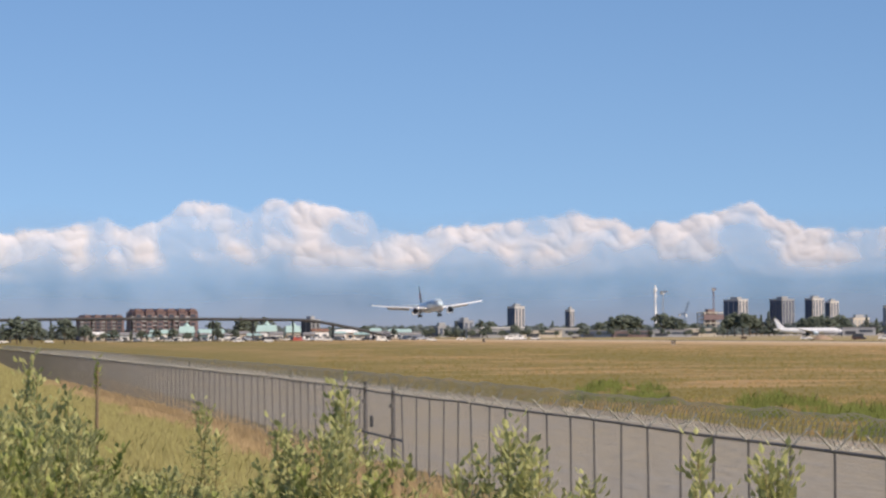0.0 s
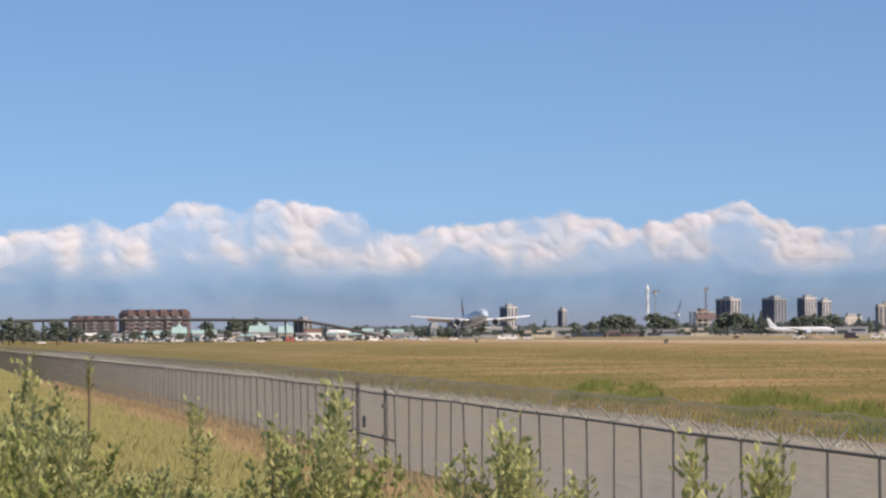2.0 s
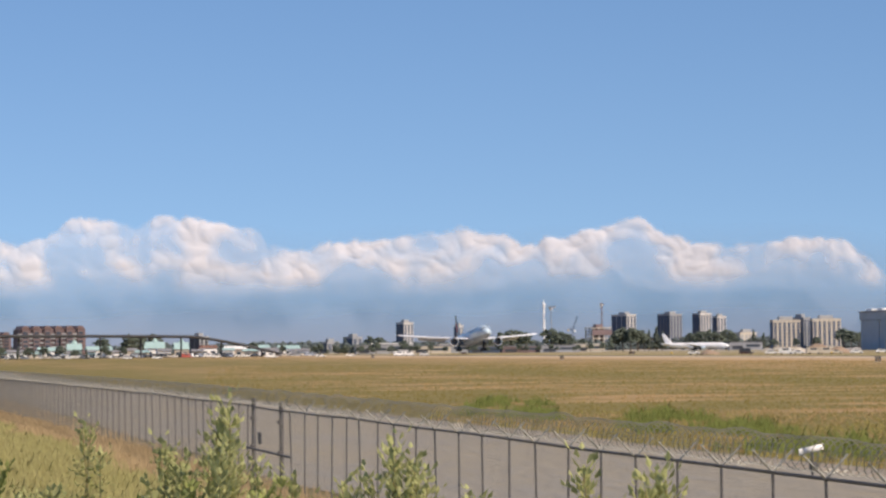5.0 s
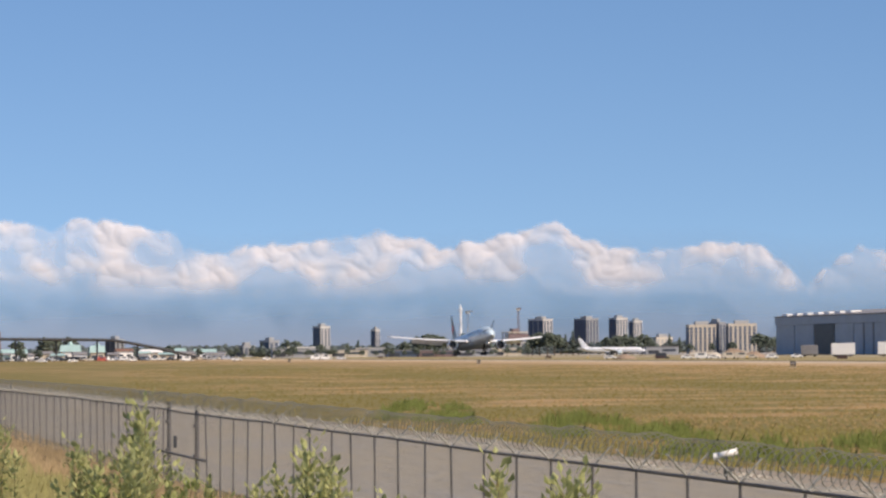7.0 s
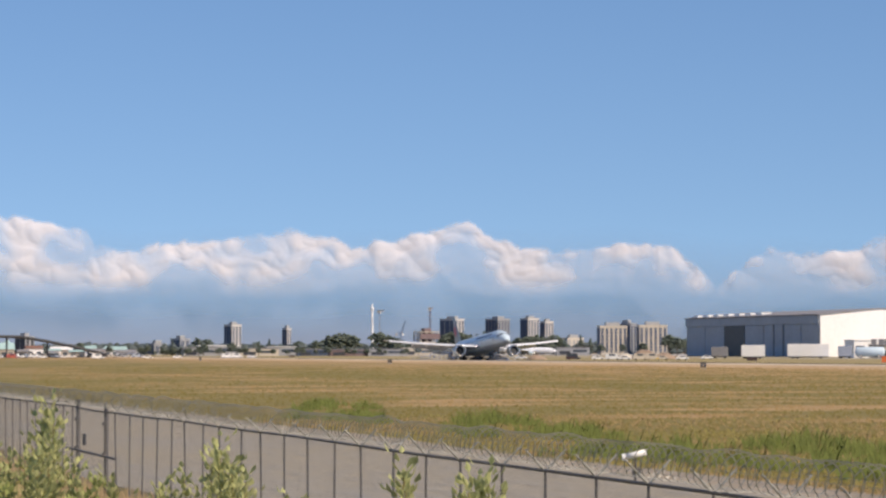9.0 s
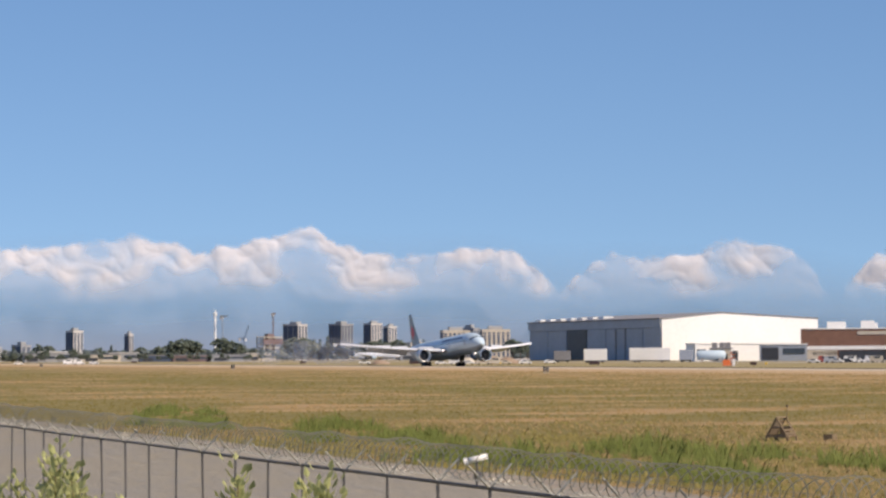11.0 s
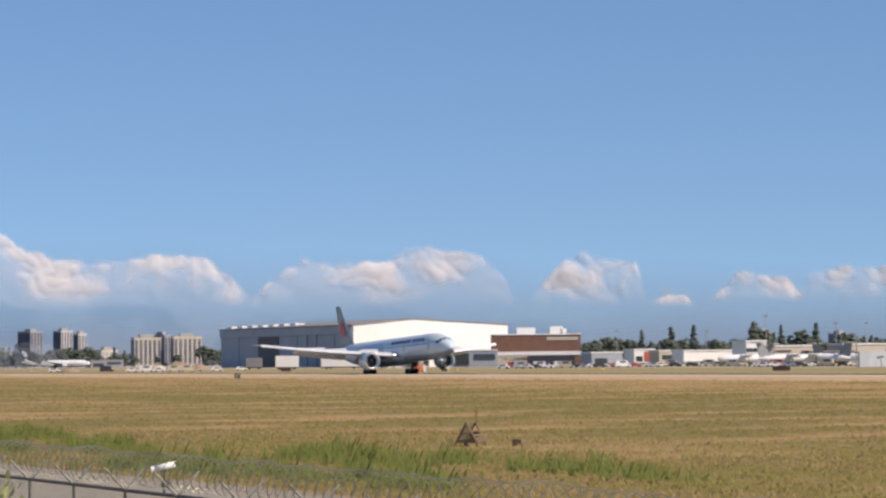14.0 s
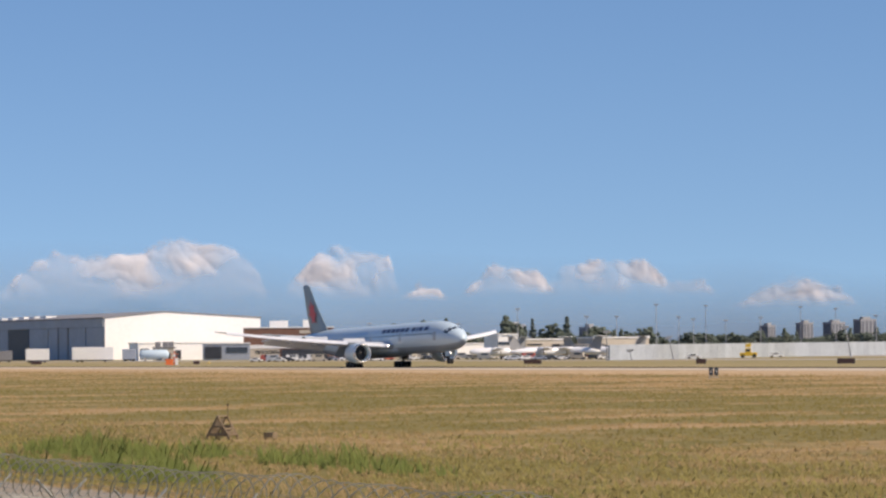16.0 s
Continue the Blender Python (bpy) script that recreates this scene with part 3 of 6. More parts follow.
def build_airliner(m, name, label, skin, belly, fin_mat, flaps=True, marks=True):
    plane = thing(name, m, label, "airliner")
    ss = [0.02, 0.12, 0.3, 0.6, 1.0, 1.6, 2.4, 3.4, 4.6, 6.0, 7.6, 9.2, 10.5, 14, 20, 26, 32, 38, 44, 50, 53, 56, 59, 62, 65, 68, 70.5, 72.5, 73.9]
    bm = bmesh.new()
    loft(bm, [[skin_point(s, 360.0 * k / 40) for k in range(40)] for s in ss])
    for f in bm.faces:
        c = f.calc_center_median()
        r, z = body_at(GEAR_S - c.x)
        f.material_index = 1 if c.z < z - 0.55 * r else 0
    part("fuselage", bm, [skin, belly], plane, smooth=True)
    fb = bmesh.new()
    loft(fb, [[Vector((x, math.sin(a) * w, 3.35 + math.cos(a) * h)) for a in [2 * math.pi * k / 20 for k in range(20)]] for x, w, h in ((14.5, 0.6, 0.3), (12.5, 2.6, 1.1), (8, 3.35, 1.45), (-3, 3.4, 1.5), (-7, 2.5, 1.1), (-10, 0.5, 0.3))])
    part("belly_fairing", fb, belly, plane, smooth=True)
    for side in (1, -1):
        build_wing(plane, side, flaps)
        build_engine(plane, side)
        build_gear(plane, side)
        sb = bmesh.new()
        loft(sb, [section(le, side * y, z, c, 0.09) for y, le, z, c in ((0.4, 62.2, 6.9, 7.4), (5, 65.4, 7.35, 5.2), (10.3, 69.2, 7.9, 2.6), (10.8, 70.3, 7.95, 1.4))])
        part("tailplane", sb, skin, plane, smooth=True)
    vb = bmesh.new()
    loft(vb, [section(le, 0, z, c, 0.10, vertical=True) for z, le, c in ((7.6, 58.4, 10.6), (8.6, 60.8, 8.8), (13.0, 65.2, 6.0), (17.9, 69.3, 3.4), (18.5, 70.2, 2.3))])
    fin = part("fin", vb, fin_mat, plane, smooth=True)
    # nose gear
    nb = bmesh.new()
    tube(nb, (31.2, 0, 0.5), (31.0, 0, 3.0), 0.13, 0.17, 10)
    tube(nb, (31.1, 0, 1.5), (29.2, 0, 2.9), 0.08)
    ng = part("nose_gear", nb, STEEL, plane, "two-wheel nose landing gear leg")
    for d in (-0.32, 0.32):
        build_wheel(ng, 31.2, d, 0.54, 0.4)
    for d in (-0.55, 0.55):
        part("gear_door", boxes((30.2, 32.2, d - 0.03, d + 0.03, 1.6, 2.6)), skin, ng)
    # cockpit glazing
    for side in (1, -1):
        for a0, a1, s0, s1 in ((4, 30, 2.35, 3.05), (32, 52, 2.6, 3.5), (54, 68, 3.0, 4.2)):
            wb = bmesh.new()
            skin_patch(wb, s0, s1, side * a0, side * a1, 0.02, 4)
            bmesh.ops.recalc_face_normals(wb, faces=wb.faces)
            part("cockpit_window", wb, GLASS, plane)
        for s0, s1 in ((7.6, 20.5), (21.8, 33.5), (34.8, 46.0), (47.2, 58.0)):
            s = s0
            row = bmesh.new()
            while s < s1:
                skin_patch(row, s, s + 0.26, side * 76.5, side * 82, 0.012, 1)
                s += 0.53
            tagged(part("cabin_windows", row, GLASS, plane, "row of small dark cabin windows"), kind="stuff")
        for s in (6.4, 20.8, 34.0, 46.4, 59.0):
            db = bmesh.new()
            skin_patch(db, s, s + 1.05, side * 70, side * 103, 0.01, 3)
            part("cabin_door", db, belly, plane)
    if marks:
        for side in (1, -1):
            # title along the forward fuselage, drawn as plain bars
            s = 12.2
            for w in (1.5, 0.7, 1.5, 0, 1.5, 1.6, 1.6, 1.6, 1.6, 1.6):
                if w:
                    lb = bmesh.new()
                    skin_patch(lb, s, s + w, side * 50, side * 66, 0.014, 3)
                    part("title_bar", lb, NAVY, plane)
                s += w + 0.45 if w else 0.9
            eb = bmesh.new()
            skin_patch(eb, 9.8, 11.4, side * 50, side * 66, 0.014, 3)
            part("title_emblem", eb, NAVY, plane)
            # plain red emblem on the fin
            lb = bmesh.new()
            ring = [(0.0, 1.9), (0.45, 0.95), (1.25, 1.15), (1.0, 0.35), (1.75, -0.1), (0.75, -0.75), (0.85, -1.35), (0, -1.1), (-0.85, -1.35), (-0.75, -0.75), (-1.75, -0.1), (-1.0, 0.35), (-1.25, 1.15), (-0.45, 0.95)]
            vs = [lb.verts.new((GEAR_S - 67.6 + u * 1.05 - v * 0.62, side * (0.38 - 0.036 * v), 12.3 + v * 1.6)) for u, v in ring]
            c = lb.verts.new((GEAR_S - 67.6, side * 0.37, 12.3))
            for a, b in zip(vs, vs[1:] + vs[:1]):
                lb.faces.new((c, a, b) if side < 0 else (c, b, a))
            part("fin_emblem", lb, LEAF_RED, fin, "red emblem on the fin")
    return plane


JET = build_airliner(pose(-1545, 252, 13), "airliner", "pale ice-blue twin-engine airliner landing with flaps down", SKIN, BELLY, FIN_GREEN)
for side in (-1, 1):
    _, le, z, c, _ = wing_at(4.0)
    part("landing_lamp", lathe(bmesh.new(), [(0.06, 0.02), (0.05, 0.12), (-0.1, 0.15), (-0.3, 0.05)], (GEAR_S - le + 0.72, side * 4.1, z - 0.1), sides=14), LIGHT_ON, JET, "lit landing lamp at the wing root")
part("landing_lamp", lathe(bmesh.new(), [(0.06, 0.02), (0.05, 0.10), (-0.1, 0.12), (-0.2, 0.05)], (31.5, 0, 2.1), sides=12), LIGHT_ON, JET, "lit lamp on the nose gear leg")


GEARS = [o for o in JET.children if o.name.startswith("main_gear")]
SPOILERS = []
for side in (-1, 1):
    for y0, y1 in ((3.9, 8.4), (11.5, 16.0), (16.3, 20.8)):
        ym = (y0 + y1) / 2
        _, le, z, c, t = wing_at(ym)
        hinge = (GEAR_S - le - c * 0.70, side * ym, z + t * c * 0.16)
        sweep = side * math.degrees(math.atan2(wing_at(y1)[1] + wing_at(y1)[3] * 0.7 - wing_at(y0)[1] - wing_at(y0)[3] * 0.7, y1 - y0))
        o = part("spoiler", boxes((-0.13 * c - 0.3, 0.0, -(y1 - y0) / 2, (y1 - y0) / 2, 0.0, 0.06), bevel=0.015), WING, JET)
        SPOILERS.append((o, hinge, sweep))

# ---- perimeter fence ----
FENCE_Y, RAIL_Z, SPACING = 10.4, 2.1, 1.95
FENCE_X0, FENCE_X1 = -12.0, -400.0
GATE_X = (-74.4, -69.9)


def fence_y(x):
    return FENCE_Y if x > -95 else FENCE_Y - (-95 - x) * 0.028


def swept(path, r, sides=3):
    """Verts and faces of a thin round wire along a path."""
    v, f = [], []
    for i, p in enumerate(path):
        d = (path[min(i + 1, len(path) - 1)] - path[max(i - 1, 0)]).normalized()
        a = d.cross(Vector((0.31, 0.2, 0.93))).normalized()
        b = d.cross(a)
        for k in range(sides):
            w = 2 * math.pi * k / sides
            v.append(p + a * math.cos(w) * r + b * math.sin(w) * r)
        if i:
            for k in range(sides):
                f.append(((i - 1) * sides + k, (i - 1) * sides + (k + 1) % sides, i * sides + (k + 1) % sides, i * sides + k))
    return v, f


def merged(chunks):
    v, f = [], []
    for cv, cf in chunks:
        o = len(v)
        v += [tuple(p) for p in cv]
        f += [tuple(i + o for i in q) for q in cf]
    return v, f


def build_fence():
    fence = thing("perimeter_fence", pose(0, 0, 0), "grey chain-link perimeter fence topped with coiled razor wire", "fence")
    rng = random.Random(4)
    # one post and its forked arms, repeated
    pb = tube(bmesh.new(), (0, 0, -0.2), (0, 0, RAIL_Z), 0.019, sides=8)
    first = part("post", pb, POST, fence)
    arms = []
    for s in (-1, 1):
        ab = tube(bmesh.new(), (0, 0, RAIL_Z), (0, s * 0.26, RAIL_Z + 0.27), 0.016, 0.012, 6)
        arms.append(part("wire_arm", ab, WIRE, first))
    first.location = (FENCE_X0, fence_y(FENCE_X0), 0)
    x, n = FENCE_X0 - SPACING, 0
    while x > FENCE_X1:
        if not (GATE_X[0] < x < GATE_X[1]):
            o = first.copy()
            scene.collection.objects.link(o)
            o.location = (x, fence_y(x), rng.uniform(-0.02, 0.02))
            o.rotation_euler = (radians(rng.uniform(-1, 1)), radians(rng.uniform(-1.2, 1.2)), 0)
            if n < 110:
                for a in arms:
                    c = a.copy()
                    scene.collection.objects.link(c)
                    c.parent = o
        x -= SPACING * rng.uniform(0.96, 1.04)
        n += 1
    # top rail, tension wires
    pts = [Vector((FENCE_X0 - k * 4.0, fence_y(FENCE_X0 - k * 4.0) - 0.02, RAIL_Z + rng.uniform(-0.02, 0.02))) for k in range(98)]
    v, f = swept(pts, 0.024, 6)
    raw("top_rail", [tuple(p) for p in v], f, POST, fence)
    v, f = merged([swept([p + Vector((0, s * dy, dz)) for p in pts], 0.0022, 3) for s, dy, dz in ((-1, 0.26, 0.27), (-1, 0.14, 0.15), (1, 0.26, 0.27), (1, 0.14, 0.15))])
    raw("barbed_wire", [tuple(p) for p in v], f, WIRE, fence)
    # razor coil lying in the fork
    path, x, a = [], FENCE_X0, 0.0
    while x > -330:
        near = x > -150
        r = 0.20 + 0.055 * noise.noise((x * 0.9, 0, 0))
        c = Vector((x, fence_y(x) + 0.02 * noise.noise((x * 0.5, 3, 0)), RAIL_Z + 0.27 + 0.03 * noise.noise((x * 0.35, 9, 0))))
        path.append(c + Vector((0.09 * math.sin(a + 2.0 * noise.noise((x * 0.8, 1, 4))), math.cos(a) * r, math.sin(a) * r)))
        da = 2 * math.pi / (14 if near else 8)
        a += da
        x -= (0.25 if near else 0.36) * da / (2 * math.pi)
    v, f = swept(path, 0.006, 3)
    raw("razor_coil", [tuple(p) for p in v], f, WIRE, fence)
    # chain-link wires, woven diagonals
    v, f = [], []
    for lean in (-1, 1):
        x = FENCE_X0
        while x > FENCE_X1:
            gap = 0.075 + 0.0003 * max(0.0, -x - 90)
            r = 0.0013 + 0.000028 * max(0.0, -x - 60)
            x1 = x - 2.0 * lean * 0.8
            p, q = Vector((x, fence_y(x) - 0.045 + 0.01 * lean, 0.06)), Vector((x1, fence_y(x1) - 0.045 + 0.01 * lean, RAIL_Z - 0.02))
            o = len(v)
            v += [(p.x - r, p.y, p.z), (p.x + r, p.y, p.z), (p.x, p.y + r, p.z), (q.x - r, q.y, q.z), (q.x + r, q.y, q.z), (q.x, q.y + r, q.z)]
            f += [(o, o + 1, o + 4, o + 3), (o + 1, o + 2, o + 5, o + 4), (o + 2, o, o + 3, o + 5)]
            x -= gap
    mesh = raw("chain_link_mesh", v, f, MESH, fence)
    tagged(mesh, "fine grey chain-link mesh", kind="stuff")
    # gate: two stouter posts, a latch bar and a padlock box
    for gx in (-75.0, -70.0):
        y = fence_y(gx)
        g = part("gate_post", tube(bmesh.new(), (gx, y, -0.1), (gx, y, RAIL_Z + 0.22), 0.055, sides=10), POST, fence)
        for z in (0.35, 1.0, 1.75):
            part("hinge", boxes((gx - 0.07, gx + 0.07, y - 0.1, y + 0.02, z, z + 0.09)), POST, g)
    y = fence_y(-72)
    part("gate_bar", tube(bmesh.new(), (-77.0, y - 0.04, 0.98), (-68.2, y - 0.04, 0.98), 0.03, sides=8), POST, fence)
    part("gate_lock", boxes((-73.6, -73.45, y - 0.09, y - 0.01, 1.15, 1.45), bevel=0.01), DARK, fence)
    return fence


build_fence()


def build_security_camera(x):
    y = fence_y(x) + 0.1
    t = thing("security_camera", pose(x, y, RAIL_Z, 0, 0, 0) @ Matrix.Diagonal((0.8, 0.8, 1.0, 1)), "white tubular security camera on a bracket on the fence", "security camera")
    bm = tube(bmesh.new(), (0.0, -0.15, 0.29), (0.05, 0.15, 0.345), 0.036, 0.036, 14)
    part("housing", bm, WHITE, t, smooth=True)
    part("lens_hood", tube(bmesh.new(), (-0.01, -0.19, 0.283), (0.0, -0.14, 0.292), 0.041, 0.041, 14), WHITE, t)
    part("bracket", tube(bmesh.new(), (0, 0.0, 0.0), (0.02, 0.0, 0.31), 0.016, sides=8), POST, t)
    part("junction_box", boxes((-0.05, 0.05, -0.03, 0.07, 0.06, 0.17), bevel=0.008), POST, t)


build_security_camera(-30.35)


def build_aframe(p, turn):
    """A small slatted A-frame trap of weathered wood."""
    t = thing("wooden_trap", pose(p[0], p[1], 0.16, 0, 0, turn) @ Matrix.Diagonal((0.86, 0.86, 0.88, 1)), "weathered wooden A-frame trap standing in the dry grass", "trap")
    for y in (-0.5, 0.5):
        for s in (-1, 1):
            part("rafter", tube(bmesh.new(), (s * 0.56, y, 0.0), (0, y, 0.92), 0.055, sides=4), WOOD, t)
        part("tie_beam", boxes((-0.52, 0.52, y - 0.03, y + 0.03, 0.06, 0.14)), WOOD, t)
    part("ridge", boxes((-0.04, 0.04, -0.56, 0.56, 0.88, 0.96), bevel=0.01), WOOD, t)
    for s in (-1, 1):
        for h in ((0.08, 0.19, 0.34) if s > 0 else (0.08, 0.18, 0.28, 0.38, 0.48, 0.58, 0.68, 0.78)):
            x = s * 0.56 * (1 - h / 0.92)
            part("slat", boxes((x - 0.02, x + 0.02, -0.55, 0.55, h - 0.045, h + 0.045)), WOOD, t)
    part("floor_board", boxes((-0.5, 0.5, -0.52, 0.52, 0.0, 0.05)), WOOD, t)
    part("cross_beam", boxes((-0.3, 0.3, -0.53, -0.47, 0.40, 0.47)), WOOD, t)
    part("cross_beam", boxes((-0.3, 0.3, 0.47, 0.53, 0.40, 0.47)), WOOD, t)
    part("back_panel", boxes((-0.26, 0.26, 0.40, 0.44, 0.06, 0.50)), WOOD, t)
    part("pole", tube(bmesh.new(), (0.1, 0.45, 0.8), (0.1, 0.45, 1.42), 0.022, sides=6), WOOD, t)
    part("pole_cap", boxes((0.05, 0.15, 0.40, 0.50, 1.38, 1.48)), WOOD, t)
    for s in (-1, 1):
        for y in (-0.5, 0.5):
            part("leg", boxes((s * 0.54 - 0.04, s * 0.54 + 0.04, y - 0.04, y + 0.04, -0.16, 0.05)), WOOD, t)


build_aframe((-104.8, 49.4), 40)
crate = thing("crate", pose(-104.0, 51.2, 0.0, 0, 0, 25), "low weathered wooden crate in the grass", "crate")
for k in range(3):
    part("board", boxes((-0.24, 0.24, -0.16, 0.16, 0.02 + k * 0.09, 0.09 + k * 0.09)), WOOD, crate)

# ---- runway signs and markers ----
def build_sign(m, w, h, leg, face, label):
    s = thing("runway_sign", m, label, "sign", "runway signs")
    board = part("board", boxes((-w / 2, w / 2, -0.12, 0.12, leg, leg + h), bevel=0.03), DARK, s)
    part("face_panel", boxes((-w / 2 + 0.06, w / 2 - 0.06, -0.135, -0.122, leg + 0.06, leg + h - 0.06)), face, board)
    for x in (-w * 0.36, w * 0.36):
        part("leg", boxes((x - 0.05, x + 0.05, -0.05, 0.05, -0.05, leg + 0.02)), STEEL, s)
        part("footing", boxes((x - 0.18, x + 0.18, -0.18, 0.18, -0.05, 0.06)), CONCRETE, s)


DARK_FACE = material("dark_sign_face", (0.06, 0.03, 0.028), 0.5, vary=0.25, scale=1)
for x in (-730, -493, -262, -1010, -1500, -40):
    # distance markers: paired dark boards seen almost edge-on
    m = thing("distance_marker", pose(x, 184.5, 0, 0, 0, 62), "dark paired marker boards on short legs beside the runway", "marker", "runway markers")
    for k in (-0.3, 0.3):
        b = part("board", boxes((k - 0.22, k + 0.22, -0.07, 0.07, 0.35, 1.2), bevel=0.02), DARK, m)
        part("pale_figure", boxes((k - 0.03, k + 0.03, -0.085, -0.072, 0.7, 0.9)), WHITE, b)
        for d in (-0.16, 0.16):
            part("leg", boxes((k + d - 0.04, k + d + 0.04, -0.04, 0.04, -0.05, 0.37)), STEEL, m)
for a, w in ((17.85, 3.6), (21.5, 3.2), (24.7, 1.6), (31.5, 3.8), (37.8, 3.2), (12.2, 3.0), (15.6, 2.4), (34.9, 2.0)):
    d = 318 / math.sin(radians(a))
    build_sign(facing(a, d), w, 0.95, 0.28, DARK_FACE, "low dark brown runway sign on short legs in the grass")
for a in (24.95, 19.6, 16.4, 27.9):
    d = 330 / math.sin(radians(a))
    y = thing("taxi_light", facing(a, d), "small yellow marker on a stub in the grass", "marker", "yellow markers")
    part("stub", tube(bmesh.new(), (0, 0, -0.05), (0, 0, 0.4), 0.08, sides=8), STEEL, y)
    part("cap", lathe(bmesh.new(), [(0.38, 0.36), (0.7, 0.36), (0.85, 0.2), (0.9, 0.02)], (0, 0, 0), axis="z", sides=12), YELLOW, y)


def build_beacon_hut(m):
    t = thing("antenna_hut", m, "orange-red equipment box with a striped antenna mast", "equipment hut")
    part("cabin", boxes((-1.6, 0.5, -0.9, 0.9, 0.1, 1.75), bevel=0.05), ORANGE, t)
    part("plinth", boxes((-1.7, 2.4, -1.0, 1.0, -0.05, 0.12)), CONCRETE, t)
    part("side_box", boxes((1.0, 1.8, -0.6, 0.6, 0.1, 1.9), bevel=0.04), WHITE, t)
    for k in range(6):
        part("mast_section", tube(bmesh.new(), (0.75, 0, 0.1 + k * 0.75), (0.75, 0, 0.84 + k * 0.75), 0.16, sides=8), RED if k % 2 == 0 else WHITE, t)
    for z in (2.2, 3.1):
        part("antenna_arm", tube(bmesh.new(), (-0.1, 0, z), (1.7, 0, z), 0.07, sides=6), ORANGE, t)


build_beacon_hut(facing(24.2, 316 / math.sin(radians(24.2))))

# ---- hangar and airport buildings ----
def build_hangar():
    x0, y0, lx, ly, eave, ridge, ry = -1290.0, 544.0, 189.0, 85.0, 20.6, 23.6, 32.0
    h = thing("hangar", pose(x0, y0, 0), "huge aircraft hangar with white sunlit end wall and grey side", "hangar")
    bm = bmesh.new()
    ring = [(0, 0), (0, eave), (ry, ridge), (ly, eave), (ly, 0)]
    loft(bm, [[Vector((x, y, z)) for y, z in ring] for x in (-0.4, -lx)])
    part("side_wall", bm, GREY_CLAD, h)
    # the end wall stands a little proud, in vertical cladding sheets
    n = 34
    for k in range(n):
        a, b = ly * k / n, ly * (k + 1) / n
        ht = [eave + (ridge - eave) * (y / ry if y < ry else (ly - y) / (ly - ry)) - 0.15 for y in (a, b)]
        wb = bmesh.new()
        loft(wb, [[Vector((x, a + 0.006, 0)), Vector((x, b - 0.006, 0)), Vector((x, b - 0.006, ht[1])), Vector((x, a + 0.006, ht[0]))] for x in (-0.35, 0.0)])
        part("cladding_sheet", wb, WHITE_CLAD, h)
    rb = bmesh.new()
    loft(rb, [[Vector((x, -1.2, eave - 0.2)), Vector((x, -1.2, eave + 0.5)), Vector((x, ry, ridge + 0.5)), Vector((x, ly + 0.5, eave + 0.4)), Vector((x, ly + 0.5, eave - 0.2)), Vector((x, ry, ridge - 0.1))] for x in (0.3, -lx - 0.5)])
    part("roof", rb, ROOF, h, "dark grey low-pitched roof")
    for k in range(7):
        part("roof_vent", boxes((-188 + k * 13, -180 + k * 13, 3 + k * 1.1, 9 + k * 1.1, eave + 0.6, eave + 1.9 + k * 0.11), bevel=0.2), WHITE, h)
    part("fascia", boxes((-lx, -0.5, -0.9, -0.05, eave - 4.2, eave - 0.3)), GREY_CLAD, h)
    # door openings and leaves along the side wall
    part("door_opening", boxes((-130, -101, -0.5, -0.02, 0, eave - 4.4)), DARK, h, "open dark hangar doorway")
    for a, b in ((-188, -160), (-159, -131), (-100, -74), (-73, -60), (-59, -47), (-46, -24), (-23, -1)):
        part("door_leaf", boxes((a, b, -0.45, -0.03, 0, eave - 4.5), bevel=0.08), GREY_CLAD, h)
    part("door_frame", boxes((-60.2, -58.8, -0.8, -0.05, 0, eave - 4.3)), ROOF, h)
    part("door_frame", boxes((-47.2, -45.8, -0.8, -0.05, 0, eave - 4.3)), ROOF, h)


build_hangar()


def low_building(name, bearing, dist, w, d, z, wall, label, roof=ROOF, bands=(), turn=0.0, cat="building", parapet=0.5, bays=0):
    """A flat-roofed block with a parapet, window bands (from, to, low, high, material) and dark bays."""
    t = thing(name, facing(bearing, dist, 0, turn), label, cat)
    part("wall", boxes((-w / 2, w / 2, 0, d, -0.2, z), bevel=0.05), wall, t)
    part("roof", boxes((-w / 2 - 0.3, w / 2 + 0.3, -0.3, d + 0.3, z, z + parapet)), roof, t)
    for a, b, lo, hi, m in bands:
        part("window" if m is GLASS else "wall_band", boxes((-w / 2 + a * w, -w / 2 + b * w, -0.25, 0.12, lo * z, hi * z)), m, t)
    for k in range(bays):
        x = -w / 2 + w * (k + 0.5) / bays
        part("loading_door", boxes((x - w / bays * 0.36, x + w / bays * 0.36, -0.2, 0.1, 0, z * 0.55)), DARK, t)
    return t


# brown maintenance block beside the hangar
bb = low_building("maintenance_block", 26.56, 1290, 41, 30, 14.0, BRICK, "brown brick maintenance block with a pale lower storey", WHITE,
                  [(0.0, 1.0, 0.34, 0.46, WHITE), (0.42, 0.93, 0.02, 0.30, DARK), (0.02, 0.4, 0.03, 0.32, BEIGE), (0.12, 0.40, 0.16, 0.28, GLASS), (0.62, 0.97, 0.82, 0.93, BEIGE)])
for x, w, h in ((-4.5, 8.5, 3.0), (9.5, 6.0, 3.4), (12.5, 3.0, 2.4)):
    part("rooftop_unit", boxes((x - w / 2, x + w / 2, 6, 11, 14.4, 14.4 + h), bevel=0.15), WHITE, bb)
low_building("hangar_annex", 24.55, 1240, 46, 14, 7.4, WHITE_CLAD, "low white annex along the hangar end wall", WHITE, [(0.02, 0.1, 0.1, 0.7, DARK), (0.3, 0.42, 0.05, 0.6, DARK), (0.75, 0.92, 0.1, 0.75, GLASS)], turn=18.0)
